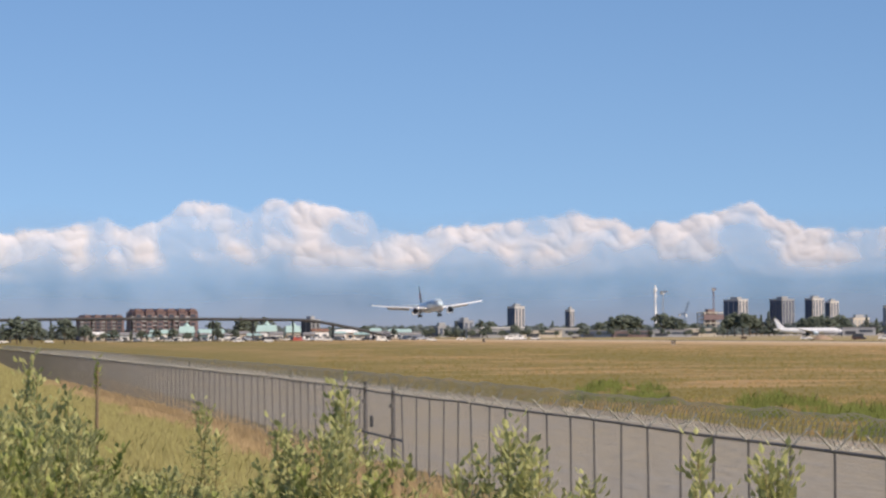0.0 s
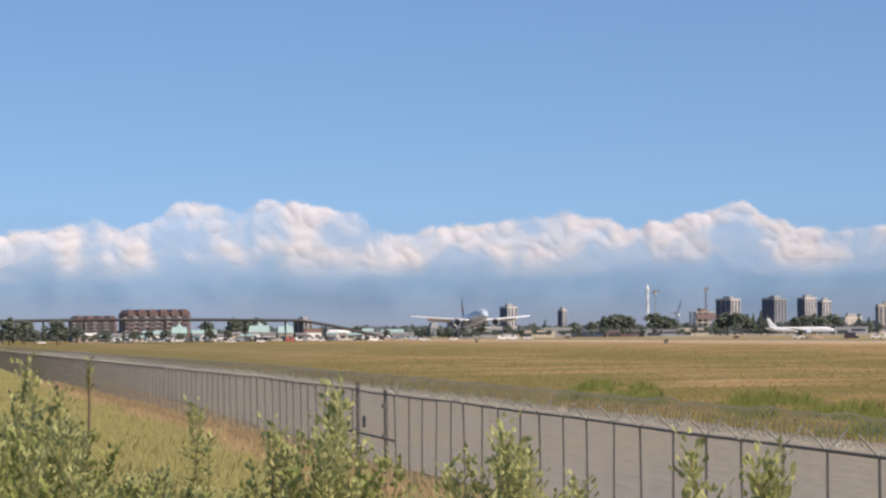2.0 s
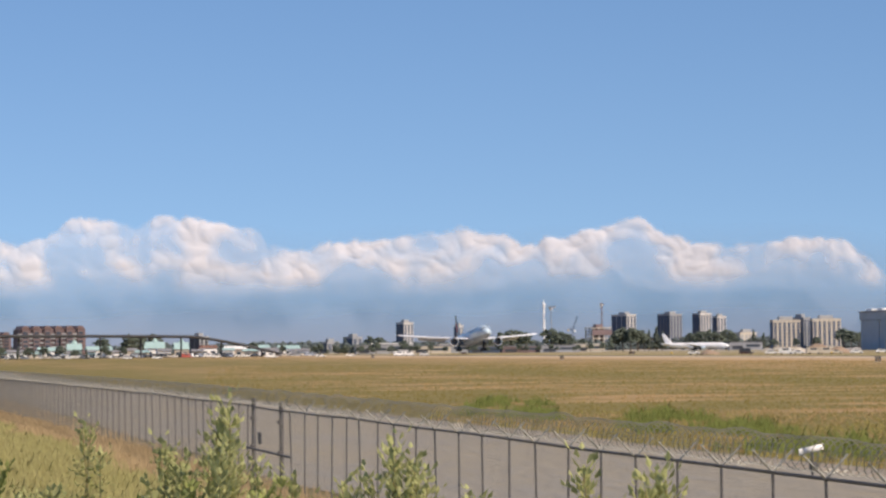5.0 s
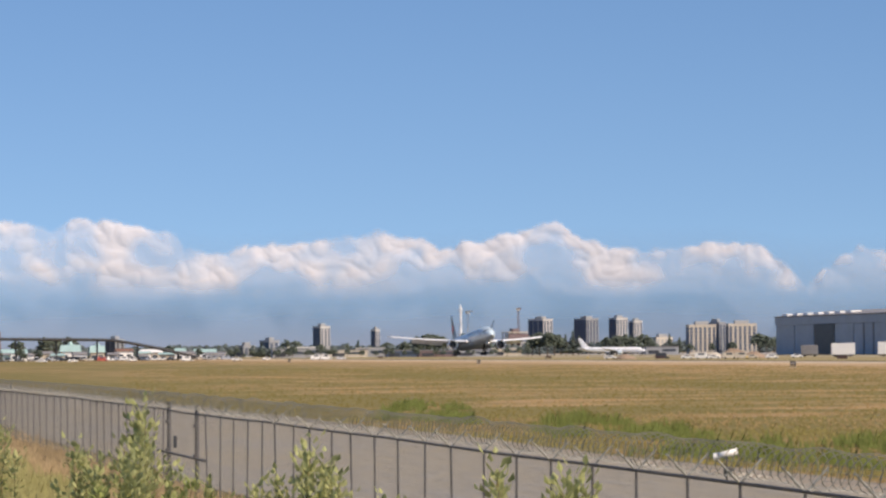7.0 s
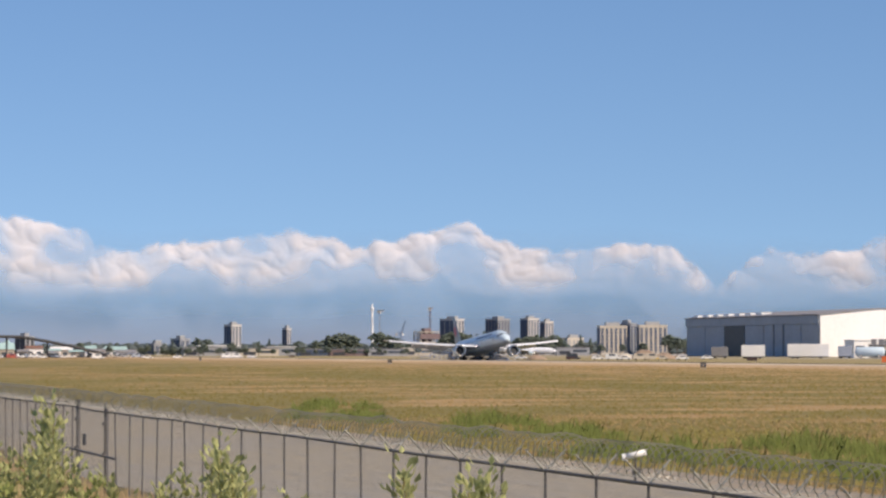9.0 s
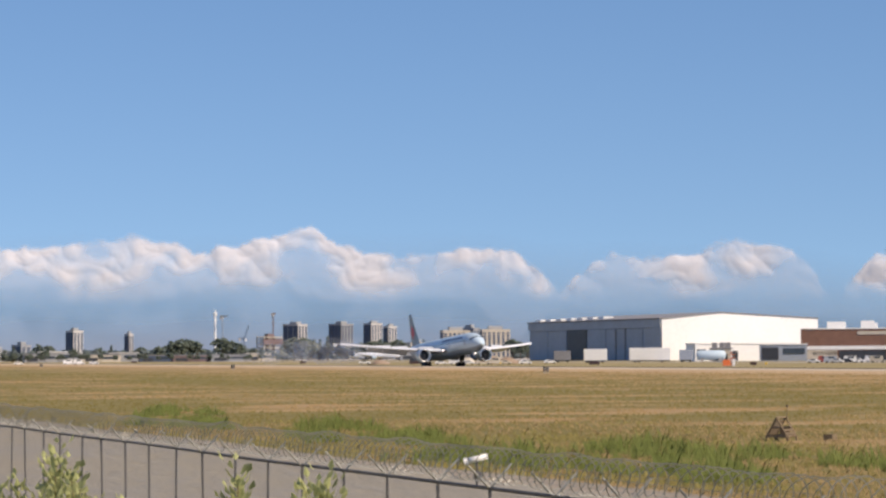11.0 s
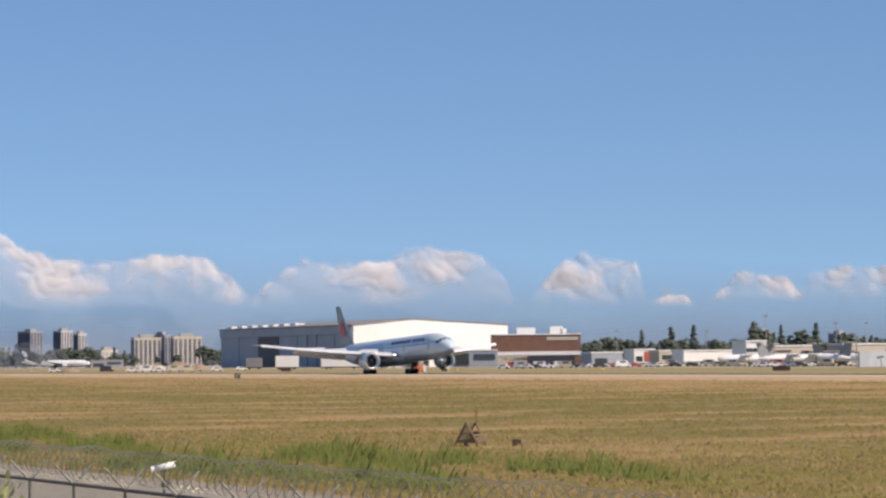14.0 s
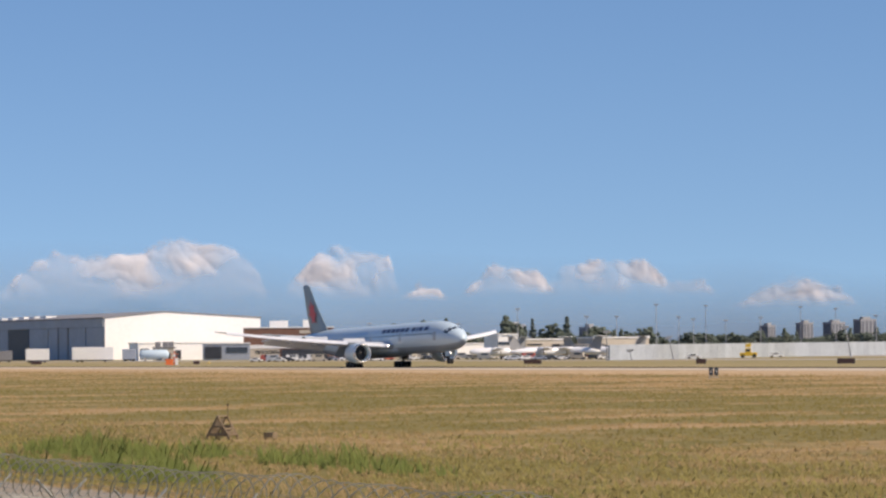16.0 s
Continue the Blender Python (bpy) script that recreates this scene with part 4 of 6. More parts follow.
low_building("workshop", 25.3, 1200, 20, 12, 6.8, GREY_CLAD, "low grey workshop with dark doors and windows", WHITE, [(0.05, 0.4, 0.1, 0.85, DARK), (0.5, 0.95, 0.45, 0.8, GLASS)])
an = low_building("plant_room", 24.05, 1150, 9, 6, 5.2, BEIGE, "small beige plant room with roof equipment", ROOF, [(0.2, 0.8, 0.1, 0.6, DARK)])
for x in (-2.5, 0.5, 2.8):
    part("rooftop_unit", boxes((x - 1.1, x + 1.1, 1, 4, 5.6, 7.8), bevel=0.1), ROOF, an)


def build_trailer(m, w, h, label, mat=WHITE):
    t = thing("trailer", m, label, "trailer", "trailers")
    part("box_body", boxes((-w / 2, w / 2, -1.6, 1.6, 0.9, h), bevel=0.08), mat, t)
    for k in range(int(w / 1.5)):
        x = -w / 2 + 0.75 + k * 1.5
        part("rib", boxes((x - 0.06, x + 0.06, -1.68, -1.6, 1.0, h - 0.1)), mat, t)
    part("chassis", boxes((-w / 2 + 0.3, w / 2 - 0.3, -1.2, 1.2, 0.55, 0.9)), DARK, t)
    for x in (-w * 0.36, -w * 0.26, w * 0.3):
        part("wheel", lathe(bmesh.new(), [(-0.2, 0.1), (-0.2, 0.48), (0.2, 0.48), (0.2, 0.1)], (x, -1.15, 0.48), axis="y", sides=12), TYRE, t)


build_trailer(facing(21.52, 1120), 9.2, 5.4, "white box trailer parked before the hangar")
build_trailer(facing(22.62, 1120), 16.2, 5.8, "long white box trailer parked before the hangar")
build_trailer(facing(23.35, 1150), 5.5, 5.0, "dark blue box trailer parked by the hangar", GREY_CLAD)
build_trailer(facing(20.85, 1180), 7.0, 4.8, "grey box trailer in the shade of the hangar", ROOF)


def build_tank(m, length, r, label):
    t = thing("storage_tank", m, label, "tank")
    part("tank_shell", lathe(bmesh.new(), [(-length / 2, 0.2), (-length / 2 + 0.4, r * 0.8), (-length / 2 + 1, r), (length / 2 - 1, r), (length / 2 - 0.4, r * 0.8), (length / 2, 0.2)], (0, 0, r + 0.8), sides=24), SKIN, t, smooth=True)
    for x in (-length * 0.3, length * 0.3):
        part("saddle", boxes((x - 0.5, x + 0.5, -r * 0.8, r * 0.8, -0.05, r * 0.6 + 0.4)), CONCRETE, t)


build_tank(facing(23.85, 1100), 11.5, 1.9, "pale blue horizontal storage tank on concrete saddles")

GREYW_LOW = material("grey_shopfront", (0.16, 0.165, 0.17), 0.6, vary=0.3, scale=3)
# low airport buildings farther along
for name, b, d, w, dp, z, wall, lab, bands in (
        ("airport_shed", 28.0, 1150, 14, 10, 5.2, GREY_CLAD, "low dark grey airport shed", [(0.1, 0.5, 0.1, 0.6, DARK)]),
        ("airport_shed", 28.75, 1120, 9, 9, 6.2, WHITE, "small white airport building with red panels", [(0.5, 0.9, 0.3, 0.9, RED), (0.1, 0.4, 0.3, 0.6, GLASS)]),
        ("airport_shed", 29.35, 1110, 13, 9, 5.6, BEIGE, "low beige airport building", [(0.1, 0.9, 0.45, 0.75, GLASS)]),
        ("airport_shed", 30.2, 1060, 27, 10, 5.4, WHITE_CLAD, "long low white airport building with a dark band", [(0.02, 0.98, 0.08, 0.30, GREYW_LOW)]),
        ("office_block", 31.0, 1040, 8, 12, 8.6, WHITE, "small white banded office block", [(0.0, 1.0, 0.30, 0.44, GLASS), (0.0, 1.0, 0.58, 0.72, GLASS)]),
        ("fire_station", 31.75, 1010, 15, 12, 6.6, BEIGE, "beige flat-roofed airport building with a dark doorway", [(0.04, 0.42, 0.72, 0.80, DARK), (0.05, 0.17, 0.08, 0.5, DARK), (0.52, 0.58, 0.2, 0.6, DARK), (0.64, 0.7, 0.2, 0.6, DARK), (0.76, 0.82, 0.2, 0.6, DARK)]),
        ("terminal_shed", 32.5, 1010, 17, 10, 4.6, ROOF, "low dark-roofed airport shed", [(0.05, 0.95, 0.1, 0.5, GLASS)]),
        ("airport_shed", 33.3, 1020, 22, 14, 7.0, BEIGE, "beige airport building with pale panels", [(0.7, 0.9, 0.15, 0.55, WHITE), (0.1, 0.5, 0.35, 0.65, GLASS)])):
    low_building(name, b, d, w, dp, z, wall, lab, WHITE if wall is not ROOF else ROOF, bands, turn=26.0, cat="building")


# long grey noise barrier of panels on posts
def build_barrier():
    t = thing("noise_barrier", pose(-664, 432, 0, 0, 0, math.degrees(math.atan2(214, -144))), "long pale grey panelled barrier wall beyond the runway", "barrier")
    n, w = 40, 6.5
    for k in range(n):
        part("panel", boxes((k * w + 0.03, (k + 1) * w - 0.03, -0.15, 0.15, 0.0, 4.4 + 0.01 * k), bevel=0.05), BARRIER, t)
        part("post", boxes((k * w - 0.12, k * w + 0.12, -0.17, 0.3, -0.1, 4.3 + 0.01 * k)), BARRIER, t)


BARRIER = material("weathered_grey_panels", (0.33, 0.365, 0.39), 0.85, vary=0.14, scale=5, bump=0.2, random_tint=0.1)
build_barrier()


# ---- town on the skyline ----
def balconies(bm, mat, win):
    tagged(part("balcony_edges", bm, mat, win), kind="stuff")


def build_tower(bearing, dist, lit, shade, z, wall, dark, label, bays=4, storeys=10, turn=45.0, top=True, name="tower_block"):
    """A block seen on its corner: the lit side lit metres wide, the shaded side shade metres; bays of glass per side, each with its floors."""
    t = thing(name, facing(bearing, dist, 0, turn), label, "tower block")
    x0 = -lit / 2
    part("wall", boxes((x0, x0 + lit, 0, shade, -0.5, z), bevel=0.1), wall, t)
    w = lit / (bays * 2)
    for k in range(bays):
        a = x0 + w * (2 * k + 0.45)
        win = part("window_bay", boxes((a, a + w * 1.1, -0.25, 0.1, 1.5, z - 1.2)), dark, t)
        balconies(boxes(*[(a - 0.1, a + w * 1.1 + 0.1, -0.5, -0.24, 2.2 + (z - 3) * s / storeys, 2.5 + (z - 3) * s / storeys) for s in range(storeys)]), wall, win)
    # near-solid dark glazing, which also puts shade into this side's colour
    w = shade / bays
    for k in range(bays):
        part("shade_side_glazing", boxes((x0 - 0.25, x0 + 0.1, w * k + w * 0.06, w * (k + 1) - w * 0.06, 1.5, z - 0.8)), dark, t)
    part("parapet", boxes((x0 - 0.3, x0 + lit + 0.3, -0.3, shade + 0.3, z, z + 1.0)), wall, t)
    if top:
        part("rooftop_unit", boxes((x0 + lit * 0.25, x0 + lit * 0.75, shade * 0.25, shade * 0.7, z + 0.9, z + 3.6), bevel=0.15), GREYW, t)
    return t


PALE = material("pale_concrete_facade", (0.54, 0.53, 0.51), 0.8, vary=0.1, scale=8)
SLATE = material("slate_blue_glazing", (0.055, 0.08, 0.13), 0.5, vary=0.2, scale=8)
TAN = material("tan_stucco", (0.47, 0.42, 0.34), 0.8, vary=0.12, scale=6)
# wall and glazing of the farthest blocks, with aerial haze mixed into the colour
HAZY = material("haze_greyed_stucco", (0.30, 0.31, 0.33), 0.85, vary=0.15, scale=10)
HAZY_DARK = material("haze_greyed_glazing", (0.11, 0.13, 0.165), 0.4, vary=0.2, scale=8)
GREYW = material("grey_facade", (0.30, 0.31, 0.32), 0.8, vary=0.12, scale=8)
build_tower(11.09, 2800, 13.5, 11, 28.5, PALE, SLATE, "pale square tower block with a dark shaded side", 3, 9)
build_tower(12.15, 2800, 6, 7, 25, PALE, SLATE, "narrow pale tower block with a slate side", 2, 8)
build_tower(15.60, 3000, 14, 23, 36.0, PALE, SLATE, "tower block with slate glazing and a pale balconied side", 3, 12)
build_tower(16.50, 3000, 18, 19, 36.0, GREYW, SLATE, "grey tower block with columns of windows", 4, 12)
build_tower(17.10, 3050, 17, 12, 37.0, PALE, SLATE, "pale tower block with columns of dark windows", 4, 12)
build_tower(17.42, 3080, 13, 8, 34.0, PALE, SLATE, "pale tower block with columns of dark windows", 3, 11)
build_tower(17.95, 2500, 20, 8, 13.5, BEIGE, GREYW, "low beige apartment block behind trees", 4, 5)
build_tower(18.72, 2200, 22, 8, 21.5, TAN, SLATE, "beige apartment block with columns of dark windows", 6, 7, 18)
build_tower(19.12, 2220, 7, 16, 23.5, GREYW, SLATE, "dark-glazed centre block of an apartment group", 2, 8, 45)
build_tower(19.52, 2200, 23, 6, 22.0, TAN, SLATE, "beige apartment block with columns of dark windows", 6, 8, 20)
build_tower(36.32, 3200, 12, 14, 26.0, HAZY, HAZY_DARK, "far beige tower block beyond the trees", 3, 8)
build_tower(37.05, 3200, 16, 12, 28.5, HAZY, HAZY_DARK, "far pale tower block beyond the trees", 3, 9)
build_tower(37.65, 3250, 22, 14, 29.0, HAZY, HAZY_DARK, "far beige tower block beyond the trees", 4, 9)
build_tower(38.25, 3200, 24, 12, 31.5, HAZY, HAZY_DARK, "far pale tower block beyond the trees", 4, 9)
build_tower(39.2, 3200, 24, 12, 27.5, HAZY, HAZY_DARK, "far beige tower block beyond the trees", 4, 9)
build_tower(31.25, 2600, 14, 18, 24.5, HAZY, HAZY_DARK, "far grey block behind conifers", 3, 7)
build_tower(32.75, 2600, 12, 14, 22.0, HAZY, HAZY_DARK, "far beige block behind conifers", 3, 7)
build_tower(10.05, 2500, 12, 12, 13.5, GREYW, SLATE, "low grey block among trees", 2, 5)
build_tower(9.55, 2400, 14, 8, 9.0, GREYW, SLATE, "low grey block among trees", 2, 4)
build_tower(6.95, 2300, 10, 12, 14.5, GREYW, DARK, "low dark block beyond the viaduct", 2, 5)


def build_brick_apartments(bearing, dist, w, d, z, gables, label):
    t = thing("brick_apartments", facing(bearing, dist, 0, 14), label, "apartment block")
    part("wall", boxes((-w / 2, w / 2, 0, d, -0.5, z), bevel=0.1), REDBRICK, t)
    g = w / gables
    for k in range(gables):
        a = -w / 2 + g * k
        bay = part("projecting_bay", boxes((a + g * 0.22, a + g * 0.78, -1.6, 0.05, 0, z)), REDBRICK, t)
        rb = bmesh.new()
        loft(rb, [[Vector((a + g * 0.1, y, z)), Vector((a + g * 0.9, y, z)), Vector((a + g * 0.68, y, z + 2.3)), Vector((a + g * 0.32, y, z + 2.3))] for y in (-2.0, d)])
        part("gable_roof", rb, ROOFRED, t)
        for s in range(6):
            zz = 1.6 + s * (z - 2) / 6
            part("window", boxes((a + g * 0.3, a + g * 0.7, -1.75, -1.5, zz, zz + 1.5)), GLASS, bay)
            part("balcony", boxes((a - g * 0.18, a + g * 0.2, -1.2, 0.1, zz - 0.5, zz + 0.4)), GREYW, t)


ROOFRED = material("brown_roof_tiles", (0.16, 0.105, 0.10), 0.85, vary=0.2, scale=4)
build_brick_apartments(2.67, 1950, 30, 16, 15.5, 4, "red brick apartment block with stepped gables")
build_brick_apartments(3.92, 1900, 45, 18, 19.0, 6, "large red brick apartment block with stepped gables")

# teal-roofed shopping village
rng = random.Random(11)


def build_shop(bearing, dist, w, z, roof, wall, peak, label):
    t = thing("shop_building", facing(bearing, dist, 0, rng.uniform(-8, 8)), label, "shop", "shopping village")
    part("wall", boxes((-w / 2, w / 2, 0, 12, -0.3, z), bevel=0.05), wall, t)
    rb = bmesh.new()
    loft(rb, [[Vector((x, -0.8, z)), Vector((x, 12.8, z)), Vector((x * 0.92, 8, z + peak)), Vector((x * 0.92, 4, z + peak))] for x in (-w / 2 - 0.6, w / 2 + 0.6)])
    part("roof", rb, roof, t)
    n = max(2, int(w / 5))
    for k in range(n):
        x = -w / 2 + w * (k + 0.5) / n
        part("window", boxes((x - 1.5, x + 1.5, -0.2, 0.1, 0.6, z * 0.62)), GLASS, t)
    if peak > 3:
        part("cupola", lathe(bmesh.new(), [(z + peak * 0.5, 2.2), (z + peak + 0.4, 2.0), (z + peak + 2.6, 0.1)], (0, 6, 0), axis="z", sides=8), roof, t)


for b, w, z, roof, wall, peak in ((4.25, 15, 5.5, TEAL, WHITE, 2.4), (4.75, 9, 6.0, TEAL, TEAL, 4.0), (5.25, 16, 5.6, TEAL, WHITE, 2.4), (5.85, 10, 5.0, ROOF, BEIGE, 1.6), (6.35, 12, 6.4, TEAL, WHITE, 4.2), (6.9, 9, 5.6, TEAL, BEIGE, 4.4),
                                  (7.45, 11, 6.4, BRICK, WHITE, 1.8), (7.95, 13, 5.2, WHITE, BEIGE, 2.0), (8.45, 15, 6.2, TEAL, WHITE, 2.0), (9.05, 15, 5.2, TEAL, WHITE, 2.2), (3.6, 12, 4.6, ROOF, WHITE, 1.6), (2.9, 10, 5.0, WHITE, BEIGE, 1.6)):
    lab = "low shop with a pale teal roof and white walls" if roof is TEAL else "low white-walled shop with a pitched roof"
    build_shop(b - 0.4, 1850 + rng.uniform(-60, 60), w, z * 0.85, roof, wall, peak, lab)
    build_shop(b - 0.1 + rng.uniform(-0.1, 0.1), 1640 + rng.uniform(-40, 40), w * rng.uniform(0.5, 0.8), z * 0.6, ROOF if roof is TEAL else TEAL, wall, 1.2, "low shop building at the edge of the airfield")


def build_viaduct():
    """Elevated road deck on piers, that comes down to the ground at its near end."""
    t = thing("viaduct", pose(0, 0, 0), "long dark elevated road deck on concrete piers", "viaduct")
    path = []
    for k in range(46):
        b = -3.5 + k * 0.27
        z = 11.8 + 1.0 * math.sin((b + 1) * 0.45) if b < 6.6 else 11.8 * max(0.0, 1 - ((b - 6.6) / 2.1) ** 1.3)
        path.append(spot(b, 1560, max(0.4, z)))
    rings = []
    for i, p in enumerate(path):
        d = (path[min(i + 1, 45)] - path[max(i - 1, 0)])
        s = Vector((d.y, -d.x, 0)).normalized() * 5.0
        rings.append([p + s + Vector((0, 0, 0.7)), p - s + Vector((0, 0, 0.7)), p - s - Vector((0, 0, 0.3)), p - s * 0.5 - Vector((0, 0, 0.9)), p + s * 0.5 - Vector((0, 0, 0.9)), p + s - Vector((0, 0, 0.3))])
    part("deck", loft(bmesh.new(), rings), VIADUCT, t)
    for p in path[1::3]:
        if p.z > 3:
            part("pier", tube(bmesh.new(), (p.x, p.y, -0.3), (p.x, p.y, p.z - 0.8), 0.45, 0.55, 10), VIADUCT, t)


VIADUCT = material("dark_viaduct_concrete", (0.075, 0.078, 0.085), 0.85, vary=0.2, scale=8)
build_viaduct()


def lattice(bm, a, b, w, n):
    """A square lattice boom: four chords and zigzag bracing."""
    a, b = Vector(a), Vector(b)
    d = (b - a).normalized()
    u = d.cross(Vector((0.2, 1, 0.1))).normalized() * w / 2
    v = d.cross(u).normalized() * w / 2
    cs = [u + v, u - v, -u - v, -u + v]
    for c in cs:
        tube(bm, a + c, b + c, w * 0.11, sides=4)
    for k in range(n):
        p, q = a.lerp(b, k / n), a.lerp(b, (k + 1) / n)
        for i in range(4):
            tube(bm, p + cs[i], q + cs[(i + 1) % 4], w * 0.07, sides=3, caps=False)
    return bm


def build_crane(bearing, dist, z, jib, up, turn, label, mat):
    t = thing("tower_crane", facing(bearing, dist, 0, turn), label, "crane", "cranes")
    part("mast", lattice(bmesh.new(), (0, 0, -0.5), (0, 0, z), 1.15, int(z / 1.8)), mat, t)
    part("jib", lattice(bmesh.new(), (0, 0, z), (jib * math.cos(up), 0, z + jib * math.sin(up)), 1.2, 14), mat, t)
    part("counter_jib", lattice(bmesh.new(), (0, 0, z), (-jib * 0.3, 0, z), 1.2, 4), mat, t)
    part("counterweight", boxes((-jib * 0.3 - 1.5, -jib * 0.3, -0.8, 0.8, z - 2.2, z + 0.4)), CONCRETE, t)
    part("cab", boxes((0.7, 2.2, -0.8, 0.8, z - 2.4, z - 0.2), bevel=0.1), WHITE, t)


build_crane(13.98, 2600, 40, 16, 0.0, -75, "distant tower crane above the trees", GREYW)
build_crane(14.42, 2700, 20, 13, 1.25, 10, "distant luffing crane with a raised jib", SLATE)
build_crane(15.0, 2650, 43, 12, 0.0, 80, "tower crane over an unfinished building", REDBRICK)


def build_mast():
    t = thing("control_mast", facing(13.83, 2600), "tall white mast with a platform at the top", "mast")
    part("shaft", lathe(bmesh.new(), [(-0.5, 1.3), (20, 1.1), (40, 0.95), (41, 1.6), (43.0, 1.7), (43.6, 0.8), (46.5, 0.25)], (0, 0, 0), axis="z", sides=16), WHITE, t, smooth=False)
    part("base", boxes((-6, 6, -4, 4, -0.3, 5.5), bevel=0.2), GREYW, t)


build_mast()


def build_unfinished():
    t = thing("unfinished_building", facing(15.0, 2620, 0, 30), "unfinished concrete building with bare floors", "building site")
    for k in range(7):
        part("floor_slab", boxes((-10, 10, 0, 14, 1 + k * 3.2, 1.7 + k * 3.2)), BEIGE, t)
    for x in (-9.3, -3, 3, 9.3):
        for y in (0.6, 7, 13.4):
            part("column", boxes((x - 0.5, x + 0.5, y - 0.5, y + 0.5, -0.4, 21.5)), CONCRETE, t)
    part("core", boxes((-3.5, 3.5, 4, 10, -0.4, 24.0)), REDBRICK, t)
    part("netting", boxes((-10.4, 10.4, -0.5, -0.3, 14, 19)), REDBRICK, t)


build_unfinished()

# low warehouses among the far trees
for b, d, w, z, wall, roof, lab in ((10.35, 1900, 22, 5.5, GREYW, ROOF, "low grey warehouse with a dark roof"), (10.75, 2000, 30, 7.0, GREYW, WHITE, "long grey warehouse with a pale roof"), (11.55, 1900, 26, 4.8, BEIGE, ROOF, "low beige warehouse with a dark roof"), (12.0, 1950, 20, 6.0, GREYW, PALE, "low grey warehouse with a pale roof"),
                                    (12.65, 1900, 22, 4.2, SLATE, ROOF, "long dark shed with a grey roof"), (13.35, 1850, 24, 4.0, REDBRICK, ROOF, "long low brick shed with a dark roof"), (14.15, 1850, 26, 4.2, GREYW, ROOF, "low grey shed with a dark roof"), (14.75, 1900, 20, 5.0, BEIGE, PALE, "low beige shed with a pale roof"), (17.9, 1900, 22, 5.0, GREYW, ROOF, "low grey shed with a dark roof")):
    low_building("warehouse", b, d, w, 14, z, wall, lab, roof, [(0.08, 0.4, 0.15, 0.6, DARK), (0.5, 0.92, 0.45, 0.75, GLASS)], turn=6.0)

# ---- trees ----
# crown colours lightened towards blue-grey, in place of haze over the distance
FOLIAGE = leafy("haze_tinted_tree_foliage", (0.115, 0.14, 0.105), (0.072, 0.093, 0.075), scale=2.0, through_light=0.1)
CONIFER = leafy("haze_tinted_conifer_foliage", (0.095, 0.118, 0.098), (0.062, 0.08, 0.072), scale=2.0, through_light=0.08)
FAR_WOOD = leafy("haze_blue_wood_foliage", (0.105, 0.130, 0.125), (0.07, 0.092, 0.095), scale=8.0, through_light=0.1)
BARK = material("tree_bark", (0.10, 0.075, 0.055), 0.9, vary=0.3, scale=0.6, bump=0.4)


def blob(v, f, c, r, rng, squash=0.8):
    """One ragged clump of leaves."""
    o = len(v)
    n = 6
    v.append((c[0], c[1], c[2] + r * squash * rng.uniform(0.8, 1.2)))
    for lvl, (rr, zz) in enumerate(((0.8, 0.45), (1.0, -0.2))):
        for k in range(n):
            a = 2 * math.pi * (k + 0.5 * lvl) / n
            q = r * rr * rng.uniform(0.65, 1.3)
            v.append((c[0] + math.cos(a) * q, c[1] + math.sin(a) * q, c[2] + r * squash * (zz + rng.uniform(-0.25, 0.25))))
    v.append((c[0], c[1], c[2] - r * squash * 0.7))
    for k in range(n):
        k2 = (k + 1) % n
        f.append((o, o + 1 + k, o + 1 + k2))
        f.append((o + 1 + k, o + 1 + n + k, o + 1 + k2))
        f.append((o + 1 + k2, o + 1 + n + k, o + 1 + n + k2))
        f.append((o + 1 + n + k, o + 1 + 2 * n, o + 1 + n + k2))


def build_tree(kind, h, seed, label):
    rng = random.Random(seed)
    t = thing("tree", pose(0, 0, -200), label, "tree", "skyline trees")
    bm = tube(bmesh.new(), (0, 0, -0.3), (0, 0, h * 0.55), h * 0.03, h * 0.012, 7)
    for k in range(5):
        a, z = rng.uniform(0, 6.28), h * rng.uniform(0.25, 0.5)
        tube(bm, (0, 0, z), (math.cos(a) * h * 0.2, math.sin(a) * h * 0.2, z + h * 0.2), h * 0.01, h * 0.004, 5)
    part("trunk", bm, BARK, t)
    v, f = [], []
    if kind == "conifer":
        for k in range(80):
            u = rng.random() ** 0.8
            a, rad = rng.uniform(0, 6.28), h * 0.17 * (1 - u) * rng.uniform(0.35, 1.1)
            blob(v, f, (math.cos(a) * rad, math.sin(a) * rad, h * (0.12 + 0.86 * u)), h * (0.035 + 0.05 * (1 - u)), rng, 0.8)
    elif kind == "poplar":
        for k in range(70):
            u = rng.random()
            a, rad = rng.uniform(0, 6.28), h * 0.13 * math.sin(math.pi * (0.12 + 0.85 * u)) * rng.uniform(0.3, 1.1)
            blob(v, f, (math.cos(a) * rad, math.sin(a) * rad, h * (0.12 + 0.86 * u)), h * rng.uniform(0.035, 0.075), rng, 1.0)
    else:
        for k in range(95):
            a, e = rng.uniform(0, 6.28), rng.uniform(-0.6, 1.4)
            q = rng.random() ** 0.4
            lump = 1 + 0.25 * math.sin(3 * a + seed)
            blob(v, f, (math.cos(a) * math.cos(e) * h * 0.38 * q * lump, math.sin(a) * math.cos(e) * h * 0.38 * q * lump, h * (0.56 + 0.38 * math.sin(e) * q)), h * rng.uniform(0.05, 0.095), rng)
    raw("crown", v, f, CONIFER if kind == "conifer" else FOLIAGE, t)
    return t


